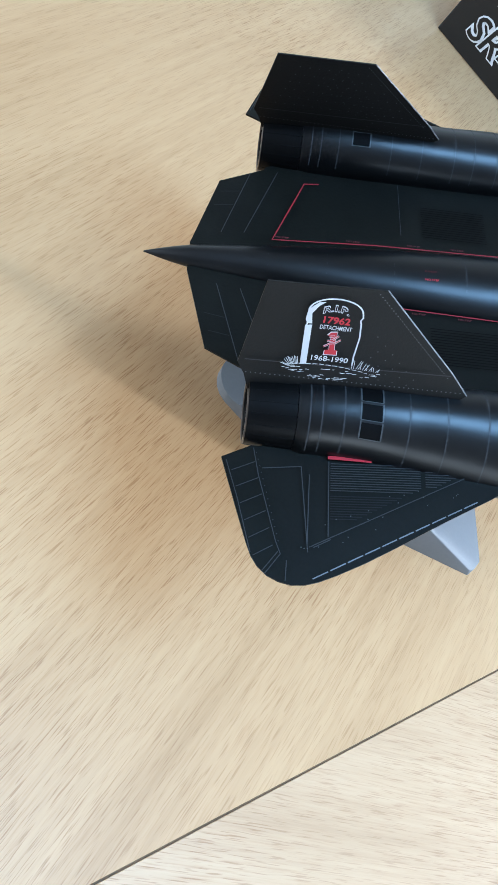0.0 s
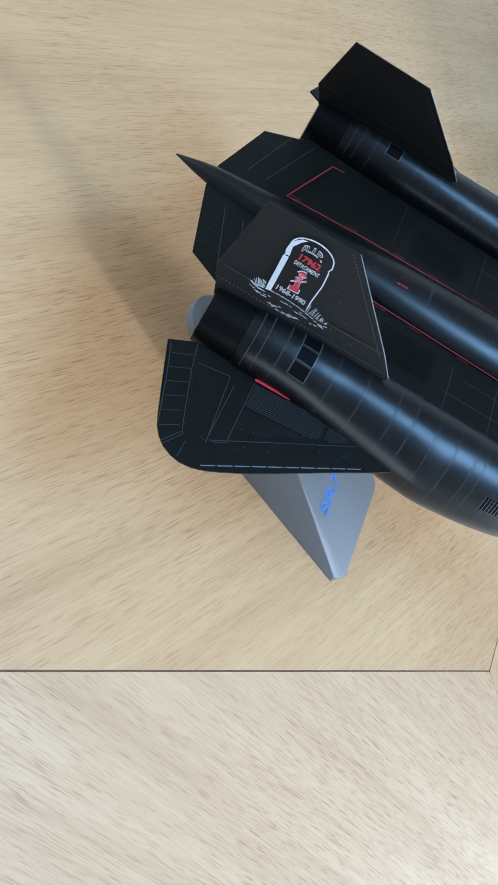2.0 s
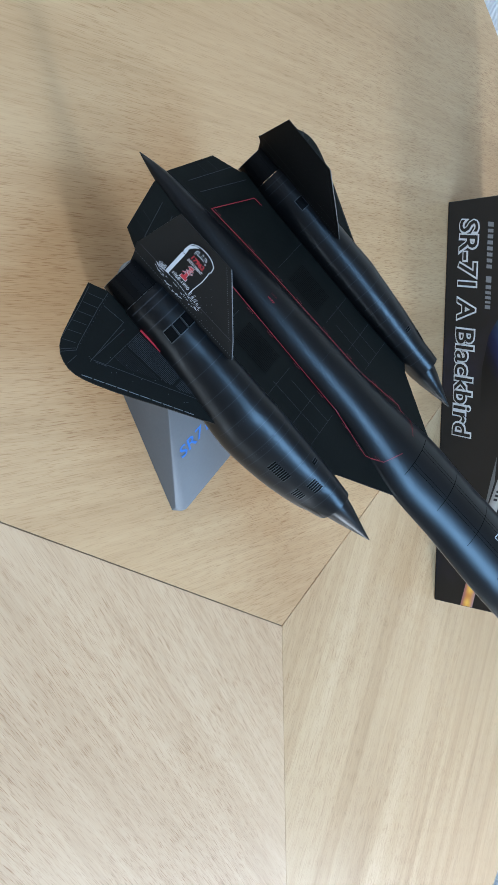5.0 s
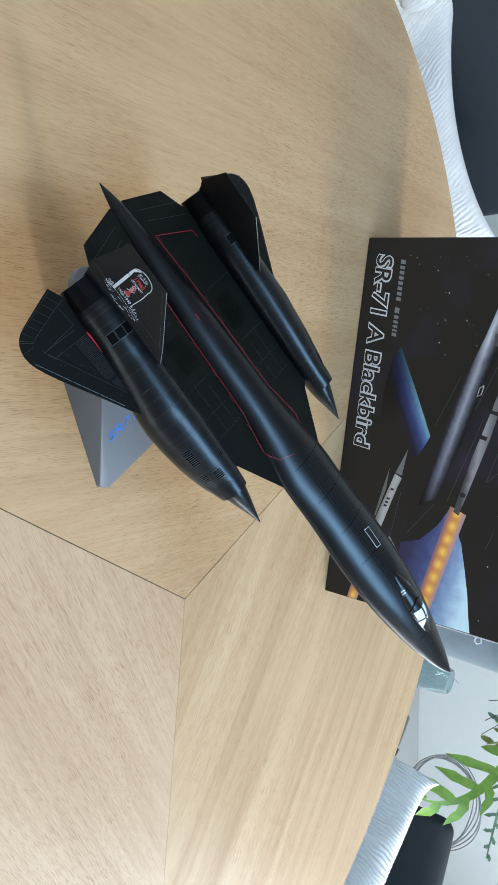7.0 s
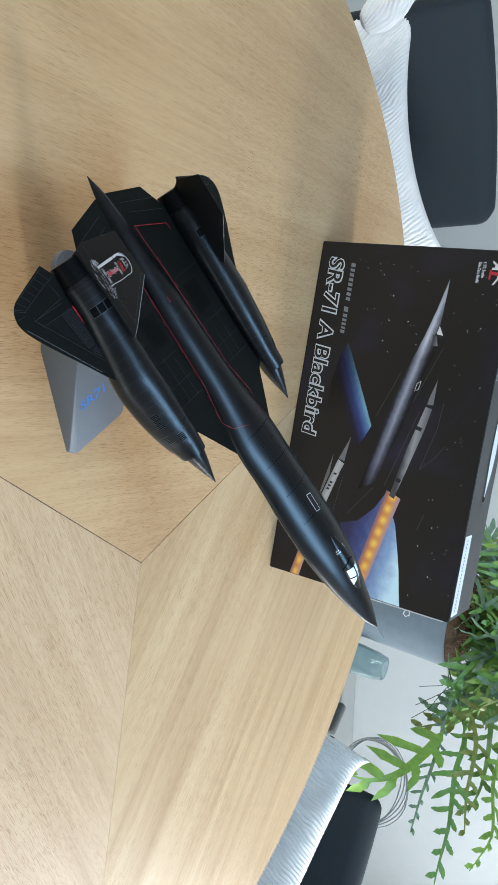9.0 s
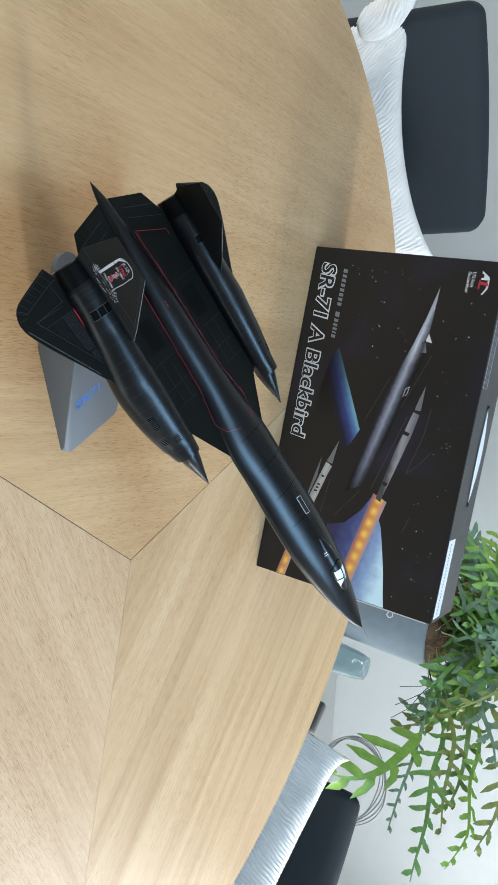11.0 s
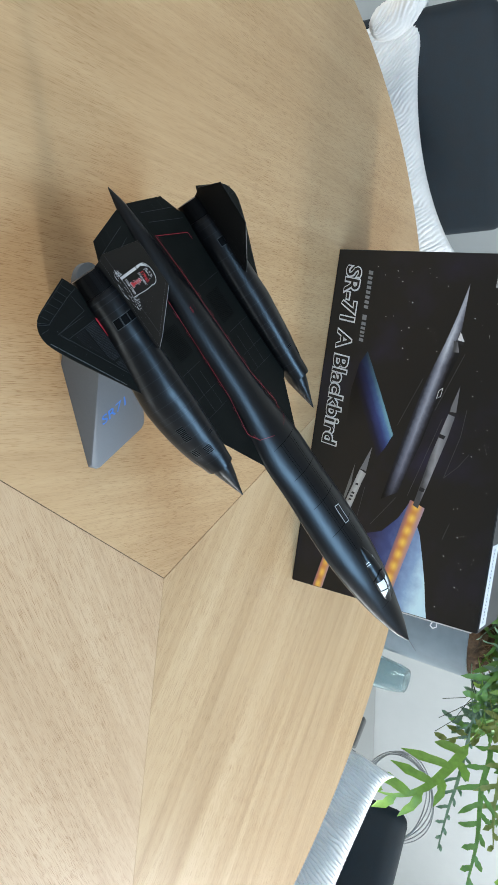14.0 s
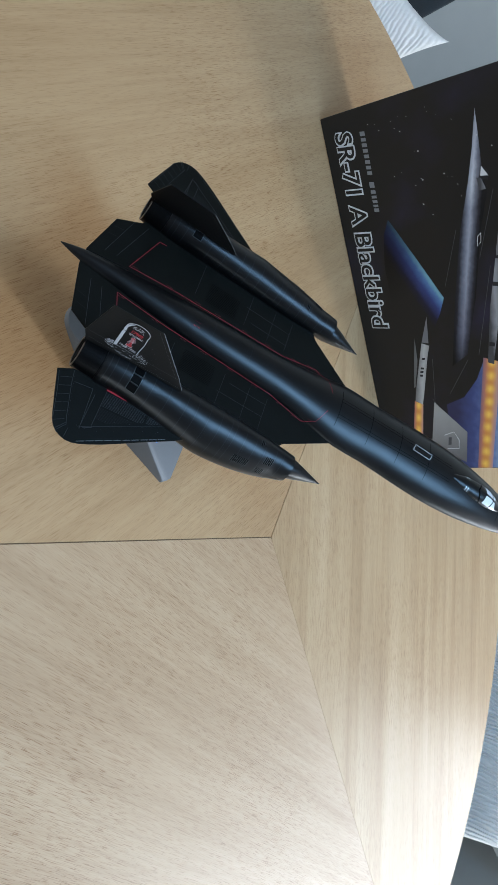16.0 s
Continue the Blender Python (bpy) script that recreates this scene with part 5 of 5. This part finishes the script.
# dry stalks and root fibres at the rim
rg = random.Random(8)
for k in range(3):
    a = radians(rg.uniform(280, 330))
    e = Vector((0.122 * math.cos(a), 0.122 * math.sin(a), 0.50))
    out = Vector((math.cos(a), math.sin(a), 0))
    l = rg.uniform(0.06, 0.16)
    pts = [e * 1.0 + out * l * f + Vector((0, 0, 0.05 * math.sin(math.pi * f) * rg.uniform(0.5, 1.2) - 0.04 * f)) for f in (0, 0.25, 0.5, 0.75, 1)]
    part("stalk", tube(pts, 0.0009, 5), STALK, plant, "thin dark dry stalk")
fibres = bmesh.new()
for k in range(150):
    a, r0 = radians(rg.uniform(0, 360)), rg.uniform(0.05, 0.122)
    p = Vector((r0 * math.cos(a), r0 * math.sin(a), 0.535 - 0.25 * max(0.0, r0 - 0.08)))
    d = Vector((rg.uniform(-1, 1), rg.uniform(-1, 1), rg.uniform(0.1, 1.2))).normalized() * rg.uniform(0.02, 0.05)
    side = d.cross(Vector((0.3, 0.2, 1))).normalized() * 0.0010
    mid = p + d * 0.6 + Vector((rg.uniform(-0.01, 0.01), rg.uniform(-0.01, 0.01), 0))
    end = p + d + Vector((d.x * 0.4, d.y * 0.4, -0.02))
    v = [fibres.verts.new(q) for q in (p - side, p + side, mid - side, mid + side, end)]
    fibres.faces.new((v[0], v[1], v[3], v[2]))
    fibres.faces.new((v[2], v[3], v[4]))
part("root_fibre", fibres, FIBRE, plant, "tangle of brown root fibres")

# ---- glass vase and cable on the sideboard ----
vase = thing("glass_vase", "small thick green glass vase beside the planter", "vase", Matrix.Translation((1.555, 0.68, 0.28)))
vg = material("pale_green_glass", (0.62, 0.74, 0.76), 0.06)
vg.node_tree.nodes["Principled BSDF"].inputs["Transmission Weight"].default_value = 0.85
vp = ((0.0, 0.036), (0.004, 0.040), (0.27, 0.041), (0.320, 0.036), (0.342, 0.030), (0.343, 0.024), (0.320, 0.029), (0.27, 0.034), (0.012, 0.033), (0.010, 0.002))
smooth(part("body", loft([[(r * math.cos(a), r * math.sin(a), z) for a in (2 * math.pi * k / 40 for k in range(40))] for z, r in vp]), vg, vase), 50)


# looped grey cable hanging behind the chair
cable = thing("cable", "loops of thin grey cable behind the chair", "cable")
GREYC = speckled("grey_cable_sheath", (0.30, 0.305, 0.31), 0.5, 200)
COIL = Vector((1.649, 0.432, 0.684))
UPW, RTW = Vector((-0.047, 0.075, -0.032)), Vector((0.002, 0.037, 0.071))
for k in range(5):
    rad, off = 0.94 + 0.035 * k, 0.010 * k
    pts = [COIL + UPW * (rad * math.sin(a) - off) + RTW * (rad * 0.98 * math.cos(a) + off * 2) + Vector((0.0, 0.0, 0.004 * math.sin(3 * a + k))) for a in (2 * math.pi * i / 48 for i in range(48))]
    if k == 0:
        pts = [pts[36] * 1.0 - Vector((0, 0, pts[36].z - 0.284))] + pts[36:] + pts[:36]
    else:
        pts.append(pts[0])
    smooth(part("loop", tube(pts, 0.0014, 8), GREYC, cable), 60)

# small dark adapter lying by the cable
adapter = thing("power_adapter", "small dark grey adapter beside the grey cable", "adapter", pose(2.296, 0.862, 0.2802, 0, 0, 14))
ADAPT = speckled("dark_grey_casing", (0.085, 0.085, 0.083), 0.5, 150, 0.5)
smooth(part("body", box_bm(-0.040, -0.004, -0.045, 0.065, 0.0, 0.026, 0.008, 3), ADAPT, adapter), 40)
smooth(part("plug", tube([(0.0, -0.048, 0.017), (0.004, -0.066, 0.016), (0.010, -0.090, 0.010)], [0.009, 0.007, 0.003], 10), LEG, adapter), 40)

# twisted end of the knitted throw on the first chair
tw = thing("throw_corner", "twisted end of a white knitted throw on the chair", "throw")
spine = [Vector(p) for p in ((0.098, 0.950, 0.596), (0.093, 0.964, 0.611), (0.086, 0.983, 0.626), (0.079, 0.998, 0.637), (0.071, 1.010, 0.645), (0.058, 1.022, 0.652), (0.044, 1.030, 0.652))]
tables = [[(k / 6, p[i]) for k, p in enumerate(spine)] for i in range(3)]
rings = []
for k in range(61):
    f = k / 60
    c = Vector([lerp_table(tb, f) for tb in tables])
    t = (Vector([lerp_table(tb, min(1, f + 0.02)) for tb in tables]) - Vector([lerp_table(tb, max(0, f - 0.02)) for tb in tables])).normalized()
    u = t.cross(Vector((0, 0, 1))).normalized()
    w = t.cross(u)
    r = 0.006 + 0.021 * math.sin(math.pi * f) ** 0.5
    ring = []
    for q in range(200):
        a = 2 * math.pi * q / 200
        turn = a + 3.4 * f
        fold = 1 + 0.20 * math.cos(2 * turn + 0.6) + 0.13 * abs(math.sin(10 * turn + 2 * noise.noise((f * 6, math.cos(a), math.sin(a))))) + 0.10 * noise.noise((math.cos(a) * 2, math.sin(a) * 2, f * 5))
        ring.append(c + (u * math.cos(a) + w * math.sin(a)) * r * fold)
    rings.append(ring)
smooth(part("roll", loft(rings), KNIT, tw), 70)
